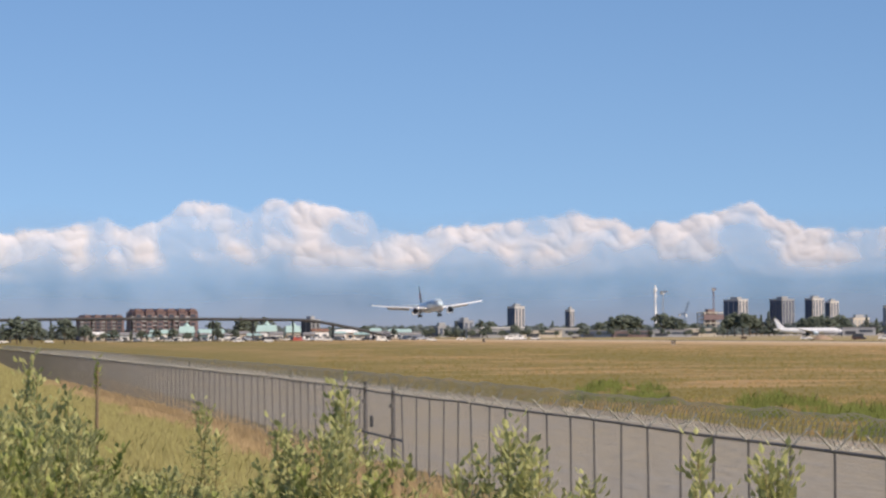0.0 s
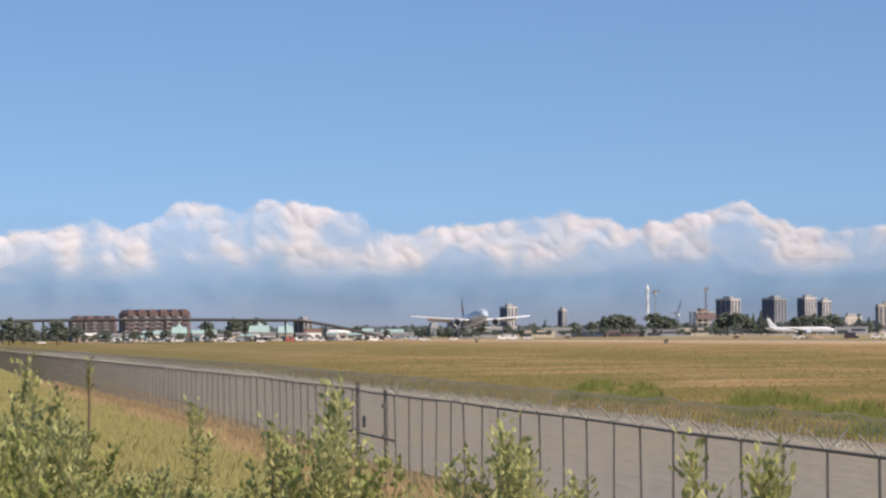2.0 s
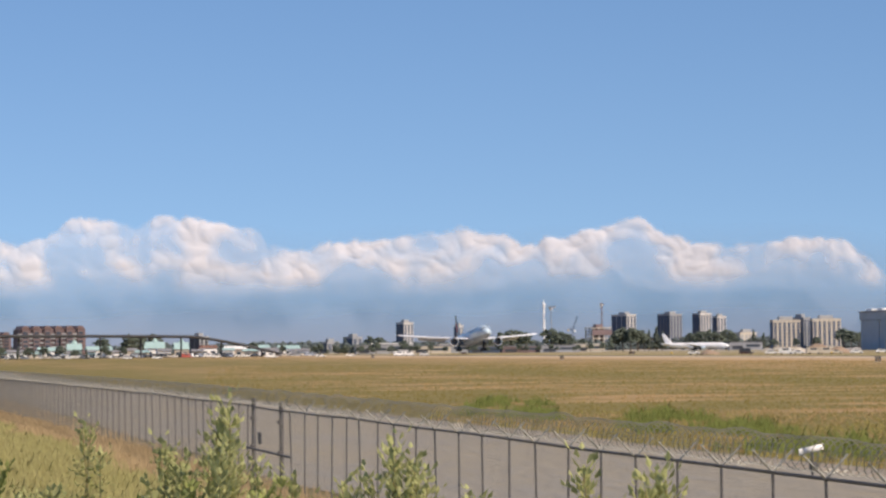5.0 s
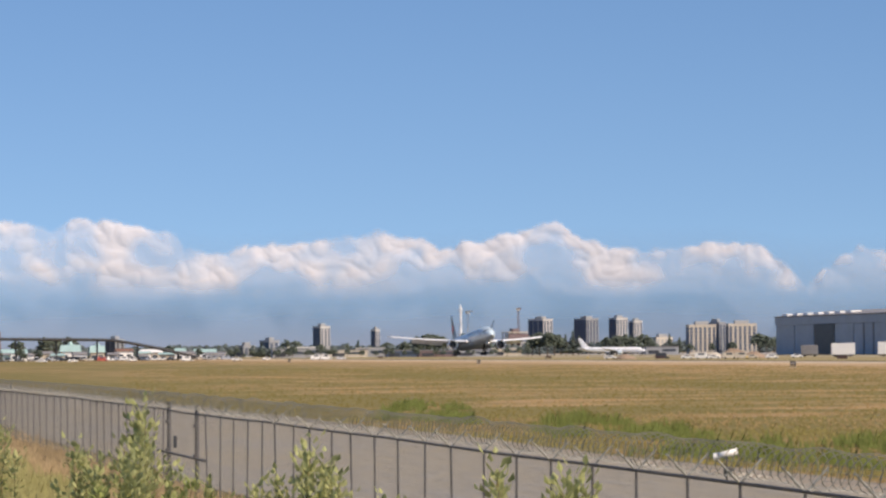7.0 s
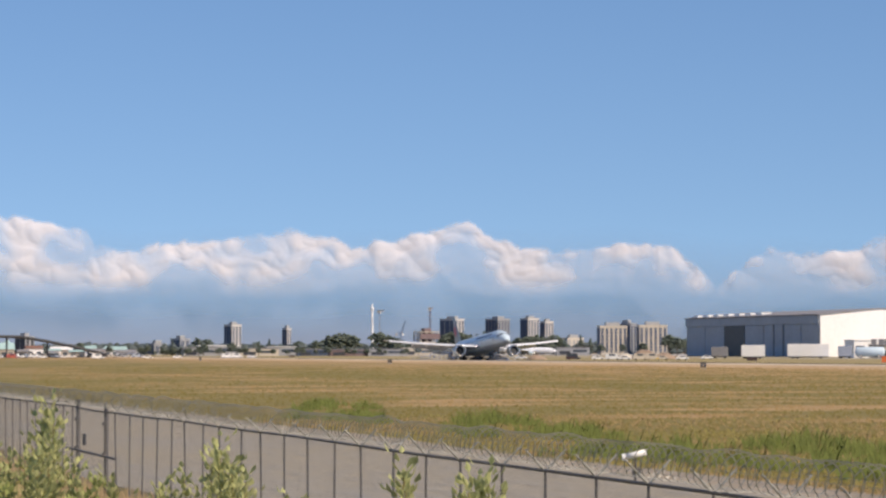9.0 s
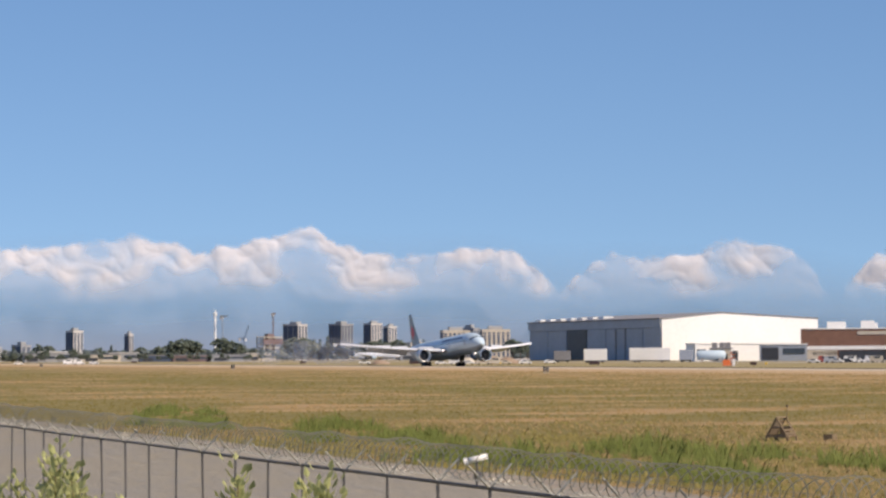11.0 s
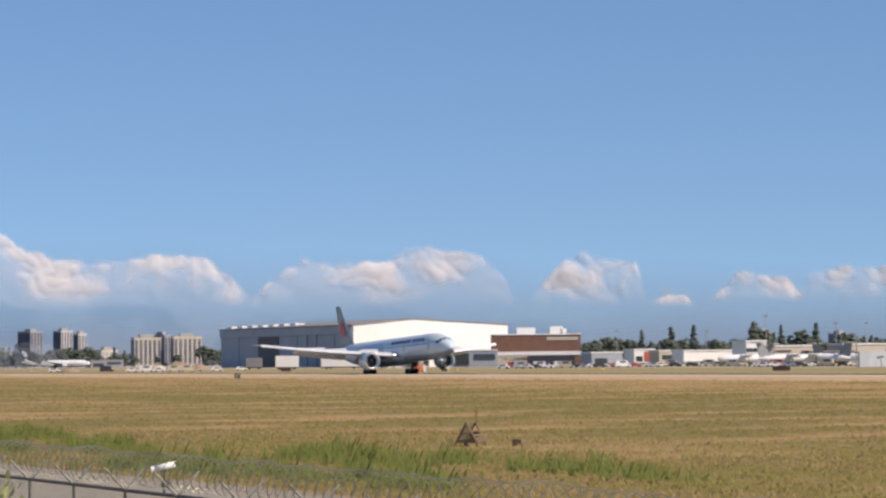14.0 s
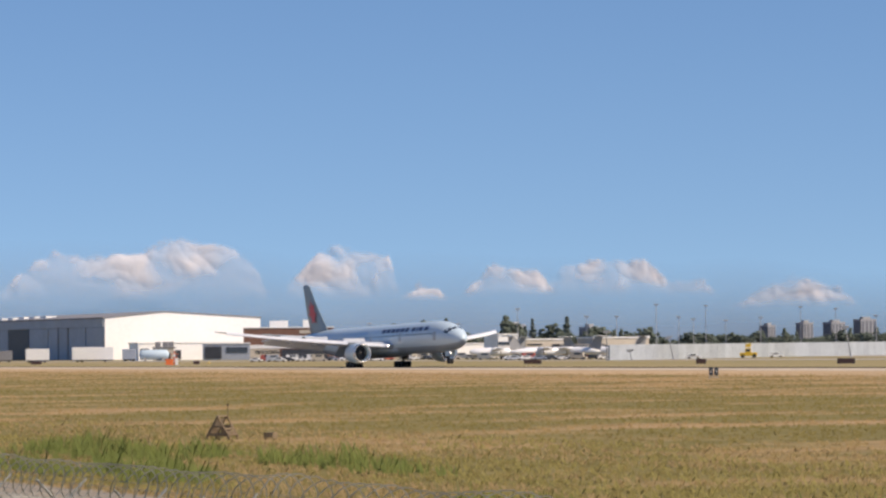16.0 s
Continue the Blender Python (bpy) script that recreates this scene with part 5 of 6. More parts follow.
KINDS = [build_tree(k, 10.0, s, lab) for k, s, lab in (("round", 1, "dark green broadleaf tree on the skyline"), ("round", 2, "dark green broadleaf tree on the skyline"), ("round", 3, "spreading dark green broadleaf tree"),
                                                        ("conifer", 4, "tall dark conifer on the skyline"), ("conifer", 5, "tall dark conifer on the skyline"), ("poplar", 6, "slender dark poplar on the skyline"))]
first_use = set()
rng = random.Random(21)


def plant(kind, bearing, dist, h):
    p = spot(bearing, dist)
    m = Matrix.Translation(p) @ Matrix.Rotation(rng.uniform(0, 6.28), 4, "Z")
    o = KINDS[kind]
    if kind in first_use:
        o = copy_thing(o, m)
    first_use.add(kind)
    s = h / 10.0
    o.matrix_basis = m @ Matrix.Diagonal((s * rng.uniform(0.9, 1.25), s * rng.uniform(0.9, 1.25), s, 1))


# single trees that stand out: kind, bearing, distance, height
for k, b, d, h in ((0, 0.95, 1300, 13), (2, 1.25, 1300, 12), (1, 1.9, 1320, 12), (0, 2.3, 1350, 9), (5, -0.2, 1350, 13), (2, -1.2, 1300, 12), (1, 4.9, 2100, 14), (0, 5.45, 2100, 17), (2, 5.65, 2120, 16), (1, 5.95, 2100, 17)):
    plant(k, b, d, h)
# scrub and young trees before and under the viaduct
for i in range(36):
    b = -2.2 + 7.6 * (i + rng.random()) / 36
    plant(rng.choice((0, 1, 2, 5)), b, rng.uniform(1440, 1530), rng.uniform(4.0, 7.5) + (3.0 if b < 2.4 else 0.0))
for i in range(14):
    plant(rng.choice((0, 1, 2)), 7.6 + 3.4 * (i + rng.random()) / 14, rng.uniform(1750, 2000), rng.uniform(5.0, 9.5))
for i in range(26):
    plant(rng.choice((0, 1, 2, 2)), 9.4 + 6.0 * (i + rng.random()) / 26, rng.uniform(1700, 1840), rng.uniform(3.5, 6.5))
# round the mast
for k, b, d, h in ((2, 12.98, 2200, 16), (0, 13.12, 2200, 17.5), (1, 13.3, 2210, 17.5), (2, 13.47, 2200, 16), (0, 12.7, 2250, 12), (1, 13.98, 2150, 18), (2, 14.15, 2180, 16), (0, 14.3, 2170, 14)):
    plant(k, b, d, h)
# dark cluster before the tower blocks
for k, b, d, h in ((0, 15.28, 1950, 14), (2, 15.42, 1950, 17), (1, 15.58, 1940, 16.5), (2, 15.72, 1945, 16), (0, 15.85, 1960, 13), (4, 15.95, 1950, 15), (3, 16.1, 1960, 17), (4, 16.22, 1950, 14), (2, 16.8, 2000, 13), (1, 16.98, 1990, 14), (0, 17.15, 2010, 15), (2, 17.3, 2000, 14), (1, 17.5, 2010, 15), (0, 17.65, 2010, 12), (3, 18.05, 2100, 15), (5, 18.25, 2100, 12)):
    plant(k, b, d, h)
# beside the hangar and along the town
for k, b, d, h in ((2, 19.85, 2000, 15), (0, 20.0, 2000, 13), (1, 20.15, 2010, 12), (0, 18.45, 2000, 8), (1, 18.9, 2000, 8), (2, 19.3, 2000, 9), (4, 9.8, 2400, 13), (0, 10.3, 2400, 15), (1, 10.5, 2420, 14), (2, 11.5, 2450, 12), (3, 11.75, 2450, 14), (0, 12.35, 2400, 12), (1, 8.9, 2500, 11), (0, 14.6, 2300, 10)):
    plant(k, b, d, h)
# wooded horizon behind the airport buildings
for i in range(150):
    b = 27.5 + 13.5 * (i + rng.random()) / 150
    tall = 13.0 + 4.5 * noise.noise((b * 1.3, 2, 0)) + rng.uniform(-2, 3.5)
    tall *= 0.76
    k = rng.choice((0, 1, 2, 0, 1, 3, 4, 5)) if b < 33 else rng.choice((0, 1, 2, 2, 0, 1, 5))
    d = rng.uniform(1250, 1500) if b < 33 else rng.uniform(1500, 1750)
    plant(k, b, d, max(6.0, tall * (1.0 if k < 3 else 1.12)))
for k, b, d, h in ((3, 28.7, 1300, 16), (5, 29.3, 1320, 17), (4, 29.75, 1300, 18), (5, 30.95, 1300, 18.5), (2, 31.1, 1320, 17), (0, 31.9, 1320, 15.5), (3, 33.7, 1350, 18), (4, 34.4, 1400, 19.5), (2, 36.0, 1500, 15), (1, 35.0, 1450, 15)):
    plant(k, b - (0.0 if b < 32 else 2.2), d, h)


def build_far_woods():
    """Low far belt of trees all along the horizon."""
    rng = random.Random(5)
    v, f = [], []
    for i in range(5200):
        b = -8 + 56 * (i + rng.random()) / 5200
        d = rng.uniform(2300, 3300)
        h = (7.0 + 3.5 * noise.noise((b * 0.9, 0, 0)) + 2.5 * noise.noise((b * 4.0, 7, 0)) + rng.uniform(-1.5, 2.5)) * d / 2600
        p = spot(b, d)
        for j in range(3):
            blob(v, f, (p.x + rng.uniform(-4, 4), p.y + rng.uniform(-4, 4), max(0.8, h * (0.25 + 0.33 * j))), rng.uniform(1.4, 3.4), rng, 0.8)
    # haze is mixed into this foliage colour
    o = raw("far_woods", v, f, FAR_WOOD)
    tagged(o, "low belt of far woods along the horizon, tinted blue-green for haze", "woods", kind="stuff")


build_far_woods()

# ---- grass and shrubs ----
PALE_STRAW = leafy("pale_bank_straw", (0.50, 0.385, 0.24), (0.40, 0.30, 0.17), 1.5, 0.35)
BANK_BLADE = leafy("bank_grass_blades", (0.44, 0.41, 0.20), (0.29, 0.285, 0.115), 1.5, 0.35)
STRAW = leafy("dry_straw_blades", (0.39, 0.295, 0.155), (0.31, 0.23, 0.115), 1.5, 0.3)
BLADE = leafy("green_grass_blades", (0.34, 0.30, 0.115), (0.265, 0.24, 0.082), 1.5, 0.35)
LUSH = leafy("lush_green_blades", (0.21, 0.25, 0.075), (0.125, 0.165, 0.045), 1.5, 0.35)


def tufts(name, spots, mat, label, blades=7, lean=0.5):
    """Ragged tufts of grass blades as one mesh: spots of (x, y, z, height, width)."""
    rng = random.Random(len(spots))
    v, f = [], []
    for x, y, z, h, w in spots:
        for _ in range(blades):
            a, b = rng.uniform(0, 6.28), rng.uniform(0, 6.28)
            r = rng.random() * h * 0.45
            bx, by = x + math.cos(a) * r, y + math.sin(a) * r
            hh, ww = h * rng.uniform(0.55, 1.15), w * rng.uniform(0.6, 1.3)
            lx, ly = math.cos(b) * hh * lean * rng.random(), math.sin(b) * hh * lean * rng.random()
            turn = rng.uniform(-0.7, 0.7)
            px, py = math.sin(turn) * ww, math.cos(turn) * ww
            o = len(v)
            v += [(bx - px, by - py, z - 0.03), (bx + px, by + py, z - 0.03), (bx + lx * 0.45 + px * 0.7, by + ly * 0.45 + py * 0.7, z + hh * 0.6), (bx + lx, by + ly, z + hh)]
            # wound so that every blade turns its face to the sunny side
            f += [(o, o + 1, o + 2), (o, o + 2, o + 3)]
    ob = raw(name, v, f, mat, smooth=True)
    # blades in a sward shade like the surface they make up
    ob.data.normals_split_custom_set_from_vertices([(0.1, 0.0, 0.99)] * len(v))
    return tagged(ob, label, "grass", kind="stuff")


def scatter_field():
    rng = random.Random(8)
    dry, green, lush = [], [], []
    for _ in range(16000):
        y = 28.4 + 30 * rng.random() ** 1.6
        x = -y / math.tan(radians(rng.uniform(8, 42)))
        if x < -150:
            continue
        d = math.hypot(x, y)
        g = noise.noise((x * 0.05, y * 0.1, 4)) + 0.6 * noise.noise((x * 0.2, y * 0.3, 9)) + (0.2 if y < 45 else -0.1)
        (green if g > 0.1 else dry).append((x, y, 0, rng.uniform(0.08, 0.22), 0.006 + d * 0.00005))
    # lush clumps in the ditch beside the patrol road
    for _ in range(120):
        y = rng.uniform(29.5, 42.0)
        cx = -y / math.tan(radians(rng.uniform(12, 42)))
        if noise.noise((cx * 0.06, y * 0.1, 30)) < -0.1:
            continue
        rx, ry = rng.uniform(1.2, 4.5), rng.uniform(0.6, 1.5)
        for _ in range(int(rx * ry * 11)):
            a, q = rng.uniform(0, 6.28), rng.random() ** 0.6
            x, yy = cx + math.cos(a) * rx * q, y + math.sin(a) * ry * q
            lush.append((x, yy, 0, (0.32 + 0.50 * (1 - q)) * rng.uniform(0.7, 1.2), 0.016))
    sward = []
    for _ in range(46000):
        y = 29.0 + 185 * rng.random() ** 1.25
        x = -y / math.tan(radians(rng.uniform(7, 42)))
        if x > -620:
            sward.append((x, y, 0, rng.uniform(0.06, 0.17), 0.010 + math.hypot(x, y) * 0.00022))
    tufts("sward", sward, FIELD, "uneven golden and olive grass sward of the airfield", 5, 0.8)
    tufts("dry_grass", dry, STRAW, "tall dry golden grass of the airfield", 6, 0.9)
    tufts("green_grass", green, BLADE, "yellow-green grass among the dry growth", 6, 0.9)
    tufts("lush_grass", lush, LUSH, "lush green grass clumps along the patrol road", 9)
    bank_dry, bank_green = [], []
    for _ in range(30000):
        x = -14 - 200 * rng.random() ** 1.5
        y = rng.uniform(-4, 10.9)
        if y > 9.9 and rng.random() < 0.5:
            continue
        z = bank_height(x, y)
        d = math.hypot(x, y)
        # straw at the foot of the slope and in ragged patches, green growth above it
        near = y - fence_y(x) + 2.3 + 1.3 * noise.noise((x * 0.10, y * 0.25, 12)) + 0.9 * noise.noise((x * 0.4, y * 0.8, 5))
        tall = rng.uniform(0.18, 0.42) if near > -3.5 else rng.uniform(0.12, 0.32)
        (bank_dry if near > 0 else bank_green).append((x, y, z, tall, 0.005 + d * 0.00011))
    tufts("bank_straw", bank_dry, PALE_STRAW, "dry tan grass along the foot of the fence")
    tufts("bank_grass", bank_green, BANK_BLADE, "green grass on the slope of the dyke", 8)


scatter_field()

SAGE = leafy("pale_shrub_leaves", (0.55, 0.55, 0.28), (0.30, 0.33, 0.125), 0.25, 0.45)
DEEP = leafy("deep_shrub_leaves", (0.38, 0.42, 0.15), (0.20, 0.24, 0.075), 0.25, 0.35)
STEM = material("green_brown_stems", (0.20, 0.17, 0.07), 0.8, vary=0.3, scale=0.2)


def leaf(v, f, p, d, n, length, width):
    """A folded pointed leaf."""
    d = d.normalized()
    s = d.cross(n).normalized() * width
    m = d.cross(s).normalized() * width * 0.35
    o = len(v)
    v += [tuple(p), tuple(p + d * length * 0.45 + s + m), tuple(p + d * length), tuple(p + d * length * 0.45 - s + m), tuple(p + d * length * 0.5)]
    f += [(o, o + 1, o + 4), (o + 1, o + 2, o + 4), (o, o + 4, o + 3), (o + 4, o + 2, o + 3)]


def build_shrub(seed, h, stems, spread, mat, label, leaf_len=0.042):
    """Upright leafy shoots from one root."""
    rng = random.Random(seed)
    t = thing("shrub", pose(0, 0, -50), label, "shrub", "shrubs on the dyke")
    bm = bmesh.new()
    v, f = [], []
    for k in range(stems):
        a = rng.uniform(0, 6.28)
        lean = spread * rng.random()
        hh = h * rng.uniform(0.6, 1.0) if k else h
        base = Vector((math.cos(a) * spread * 0.25 * rng.random(), math.sin(a) * spread * 0.25 * rng.random(), -0.05))
        top = Vector((math.cos(a) * lean * hh * 0.6, math.sin(a) * lean * hh * 0.6, hh))
        mid = base.lerp(top, 0.5) + Vector((rng.uniform(-0.04, 0.04), rng.uniform(-0.04, 0.04), 0))
        tube(bm, base, mid, 0.009, 0.006, 5, False)
        tube(bm, mid, top, 0.006, 0.002, 5, False)
        n = int(hh * 210)
        for i in range(n):
            u = 0.18 + 0.82 * i / n
            p = (base.lerp(mid, u * 2) if u < 0.5 else mid.lerp(top, u * 2 - 1))
            w = rng.uniform(0, 6.28)
            up = 0.35 + 0.9 * (u > 0.85)
            d = Vector((math.cos(w), math.sin(w), up + rng.uniform(-0.3, 0.4)))
            side = p + d.normalized() * 0.085 * rng.random() ** 1.6
            leaf(v, f, side, d, Vector((rng.uniform(-0.3, 0.3), rng.uniform(-0.3, 0.3), 1)), leaf_len * rng.uniform(0.6, 1.25), leaf_len * 0.27 * rng.uniform(0.8, 1.3))
    part("stem", bm, STEM, t)
    raw("foliage", v, f, mat, t)
    return t


SHRUBS = [build_shrub(41, 1.0, 7, 0.5, SAGE, "leafy pale green shrub on the grassy dyke"), build_shrub(42, 1.0, 11, 0.8, SAGE, "bushy pale green shrub on the grassy dyke"), build_shrub(43, 1.0, 13, 0.9, DEEP, "bushy deep green shrub on the grassy dyke"),
          build_shrub(44, 1.0, 3, 0.22, SAGE, "slender upright pale green shoots"), build_shrub(45, 1.0, 9, 0.6, SAGE, "leafy pale green shrub on the grassy dyke")]
rng = random.Random(77)
used_shrubs = set()


def shrub_at(kind, bearing, dist, top_el):
    """Plants a shrub whose tip stands at that elevation from the camera's height."""
    p = spot(bearing, dist)
    g = bank_height(p.x, p.y)
    top = EYE + math.tan(radians(top_el)) * dist
    s = max(0.25, top - g)
    m = Matrix.Translation((p.x, p.y, g)) @ Matrix.Rotation(rng.uniform(0, 6.28), 4, "Z")
    o = copy_thing(SHRUBS[kind], m) if kind in used_shrubs else SHRUBS[kind]
    used_shrubs.add(kind)
    w = min(1.3, 0.45 + 0.55 * s)
    o.matrix_basis = m @ Matrix.Diagonal((w, w, s, 1))
    return o


SWAYING = []
# single shoots that stand up before the fence
for k, b, d, e in ((3, 10.45, 13.0, -2.02), (0, 10.75, 13.3, -2.25), (3, 10.95, 13.0, -2.3), (4, 10.55, 12.8, -2.6), (3, 7.15, 14.5, -1.15), (3, 7.35, 14.6, -1.6), (0, 7.2, 14.2, -1.85), (1, 6.95, 14.0, -2.2), (4, 7.55, 14.0, -2.4), (3, 6.05, 14.5, -1.95), (0, 6.2, 14.4, -2.2), (1, 6.4, 14.2, -2.5), (2, 6.75, 14.0, -2.6),
                   (3, 14.35, 11.5, -2.45), (3, 15.55, 11.2, -2.7), (3, 15.72, 11.3, -2.9), (3, 16.2, 11.3, -2.85), (3, 12.0, 12.0, -3.15), (0, 11.75, 12.2, -3.2), (3, 1.05, 17.0, -0.65), (3, 4.6, 19.0, -1.5), (3, 1.6, 17.0, -1.2)):
    SWAYING.append(shrub_at(k, b, d, e))
# the thick growth on the slope
for i in range(230):
    b = -2.2 + 10.5 * rng.random()
    line = -1.45 - 0.23 * max(0.0, b - 0.3) - (0.6 if b > 2.0 else 0.0) - (0.25 if b > 5.2 else 0.0)
    d = rng.uniform(12.5, 24)
    shrub_at(rng.choice((0, 1, 1, 2, 2, 4)), b, d, line - rng.uniform(0.0, 2.6) * (0.35 + 0.65 * rng.random()))
# dead stalk
p = spot(2.3, 21.0)
st = thing("dead_stalk", pose(p.x, p.y, bank_height(p.x, p.y), 0, 2, 0), "tall brown dead stalk with a tuft at its tip", "stalk")
part("stem", tube(bmesh.new(), (0, 0, -0.1), (0.03, 0.02, 1.52), 0.018, 0.011, 7), WOOD, st)
lv, lf = [], []
for k in range(26):
    w = rng.uniform(0, 6.28)
    leaf(lv, lf, Vector((0.03, 0.02, rng.uniform(1.3, 1.6))), Vector((math.cos(w), math.sin(w), 0.8)), Vector((0, 0, 1)), 0.06, 0.015)
raw("tip_leaves", lv, lf, DEEP, st)
for z, s in ((0.7, 1), (0.95, -1)):
    part("twig", tube(bmesh.new(), (0.015, 0.01, z), (0.02, 0.16 * s, z + 0.1), 0.007, 0.003, 5), WOOD, st)

# ---- vehicles, lamps, parked airliner, tyre smoke ----
def build_car(m, paint, label, van=False):
    t = thing("van" if van else "car", m, label, "van" if van else "car", "parked vehicles")
    ln, h = (5.4, 2.3) if van else (4.4, 1.45)
    side = [(-ln / 2, 0.35), (ln / 2, 0.35), (ln / 2, 0.8), (ln * 0.30, 0.95), (ln * 0.16 if not van else ln * 0.28, h), (-ln * 0.3 if not van else -ln * 0.48, h), (-ln * 0.44, 0.98 if not van else h * 0.9), (-ln / 2, 0.9)]
    part("body", loft(bmesh.new(), [[Vector((x, y, z)) for x, z in side] for y in (-0.85, 0.85)]), paint, t)
    for y in (-0.87, 0.86):
        part("side_window", boxes((-ln * 0.24, ln * 0.16, y, y + 0.01, h * 0.66, h * 0.92)), GLASS, t)
    for x in (-ln * 0.3, ln * 0.3):
        for y in (-0.8, 0.8):
            part("wheel", lathe(bmesh.new(), [(-0.1, 0.05), (-0.1, 0.33), (0.1, 0.33), (0.1, 0.05)], (x, y, 0.33), axis="y", sides=10), TYRE, t)


rng = random.Random(31)
PAINTS = ((WHITE, "white"), (WHITE, "white"), (STEEL, "silver"), (DARK, "dark"), (RED, "red"), (GREY_CLAD, "grey"), (BEIGE, "beige"))
for i in range(58):
    b = 25.9 + 8.0 * (i + rng.random() * 0.8) / 58
    m, c = rng.choice(PAINTS)
    van = rng.random() < 0.25
    d = rng.uniform(940, 1010) if b < 31 else rng.uniform(860, 900)
    build_car(facing(b, d, 0.03, rng.uniform(-15, 15)), m, f"{c} {'van' if van else 'car'} parked by the airport buildings", van)
for b, d, k, van in ((18.7, 1000, 0, True), (18.95, 1010, 0, False), (19.25, 990, 6, True), (19.5, 1000, 6, True), (19.7, 1010, 6, False), (18.4, 1020, 0, False), (20.1, 1000, 0, False), (17.9, 1050, 3, True), (16.85, 1100, 0, False)):
    build_car(facing(b, d, 0.03, rng.uniform(-10, 10)), PAINTS[k][0], f"{PAINTS[k][1]} {'van' if van else 'car'} standing on the airfield", van)
for b, d, k, van in ((6.6, 1420, 4, True), (7.2, 1400, 0, False), (8.3, 1280, 0, True), (6.0, 1300, 0, False), (5.4, 1320, 0, False), (1.6, 1450, 0, False), (0.7, 1450, 0, False), (9.3, 1300, 0, False), (10.9, 1350, 0, True), (11.1, 1350, 0, True), (11.4, 1360, 0, False), (9.9, 1340, 0, False), (34.75, 840, 0, False), (36.4, 880, 0, False), (20.6, 1050, 0, False)):
    build_car(facing(b, d, 0.03, rng.uniform(-10, 10)), PAINTS[k][0], f"{PAINTS[k][1]} {'van' if van else 'car'} standing on the airfield", van)

for i in range(64):
    b = 3.0 + 6.3 * (i + rng.random() * 0.8) / 64
    m, c = rng.choice(PAINTS[:4] + PAINTS[5:])
    van = rng.random() < 0.35
    build_car(facing(b, rng.uniform(1480, 1600), 0.03, rng.uniform(-40, 40)), m, f"{c} {'van' if van else 'car'} parked by the shopping village", van)


def build_tug(m):
    t = thing("airport_truck", m, "yellow airport truck with a raised beacon", "truck")
    part("body", boxes((-2.6, 2.6, -1.1, 1.1, 0.6, 1.7), bevel=0.1), YELLOW, t)
    part("cab", boxes((-1.0, 0.8, -1.0, 1.0, 1.7, 3.0), bevel=0.15), YELLOW, t)
    part("cab_window", boxes((-0.8, 0.6, -1.03, -0.99, 2.0, 2.7)), GLASS, t)
    part("beacon_board", boxes((-0.9, 0.9, -0.1, 0.1, 3.3, 4.4), bevel=0.05), YELLOW, t)
    part("beacon_post", boxes((-0.1, 0.1, -0.1, 0.1, 2.9, 3.4)), DARK, t)
    for x in (-1.7, 1.7):
        part("wheel", lathe(bmesh.new(), [(-0.2, 0.1), (-0.2, 0.6), (0.2, 0.6), (0.2, 0.1)], (x, -0.95, 0.6), axis="y", sides=12), TYRE, t)


build_tug(facing(35.85, 860))

BRICKSOIL = material("brown_soil", (0.29, 0.215, 0.155), 0.95, vary=0.25, scale=2, bump=0.5)
# piles of brown soil and barriers by the parked airliner
for b, w, h, m in ((18.95, 9, 2.2, BEIGE), (19.35, 16, 3.4, BRICKSOIL), (19.75, 11, 2.4, BRICKSOIL), (17.15, 9, 1.8, BRICKSOIL)):
    rings = []
    for k in range(5):
        u = k / 4
        rings.append([Vector((math.cos(a) * w / 2 * (1 - u * 0.8) * (1 + 0.15 * math.sin(3 * a + k)), math.sin(a) * 4 * (1 - u * 0.8), h * u * (1 + 0.1 * math.sin(2 * a)))) for a in [2 * math.pi * i / 14 for i in range(14)]])
    o = part("soil_heap", loft(bmesh.new(), rings), m, None, smooth=True)
    o.matrix_world = facing(b, 1080)
    tagged(o, "low heap of brown soil beside the taxiway", "soil heap", "soil heaps")


def build_lamp(bearing, dist, h, lean=0.0):
    t = thing("lamp_post", facing(bearing, dist, 0) @ pose(0, 0, 0, 0, lean, 0), "tall thin apron lamp post", "lamp post", "lamp posts")
    part("pole", tube(bmesh.new(), (0, 0, -0.5), (0, 0, h), 0.22, 0.12, 8), GREYW, t)
    part("lamp_head", boxes((-1.0, 1.0, -0.3, 0.3, h, h + 0.6), bevel=0.05), GREYW, t)


for b, d, h in ((31.2, 1200, 20), (32.6, 1150, 16), (33.2, 1250, 17), (34.0, 1250, 22), (34.45, 1300, 17), (34.75, 1300, 16), (35.0, 1300, 22), (35.4, 1280, 15), (36.1, 1260, 16), (36.9, 1300, 21), (37.6, 1300, 20), (38.4, 1250, 16), (39.0, 1250, 21), (30.0, 1200, 14), (28.2, 1250, 15)):
    build_lamp(b, d, h)
for b, d, h, ln in ((34.35, 780, 6.0, -12), (37.9, 800, 8.5, -10), (33.0, 760, 7.5, 0), (33.5, 770, 2.5, -8)):
    build_lamp(b, d, h, ln)

p = spot(16.87, 1900)
PARKED = build_airliner(Matrix.Translation((p.x, p.y, 0.05)) @ Matrix.Rotation(radians(90 - 16.87 - 4), 4, "Z") @ Matrix.Diagonal((0.62, 0.62, 0.62, 1)), "parked_airliner", "white twin-engine airliner standing on the far taxiway", WHITE_SKIN, WHITE_SKIN, WHITE_SKIN, flaps=False, marks=False)


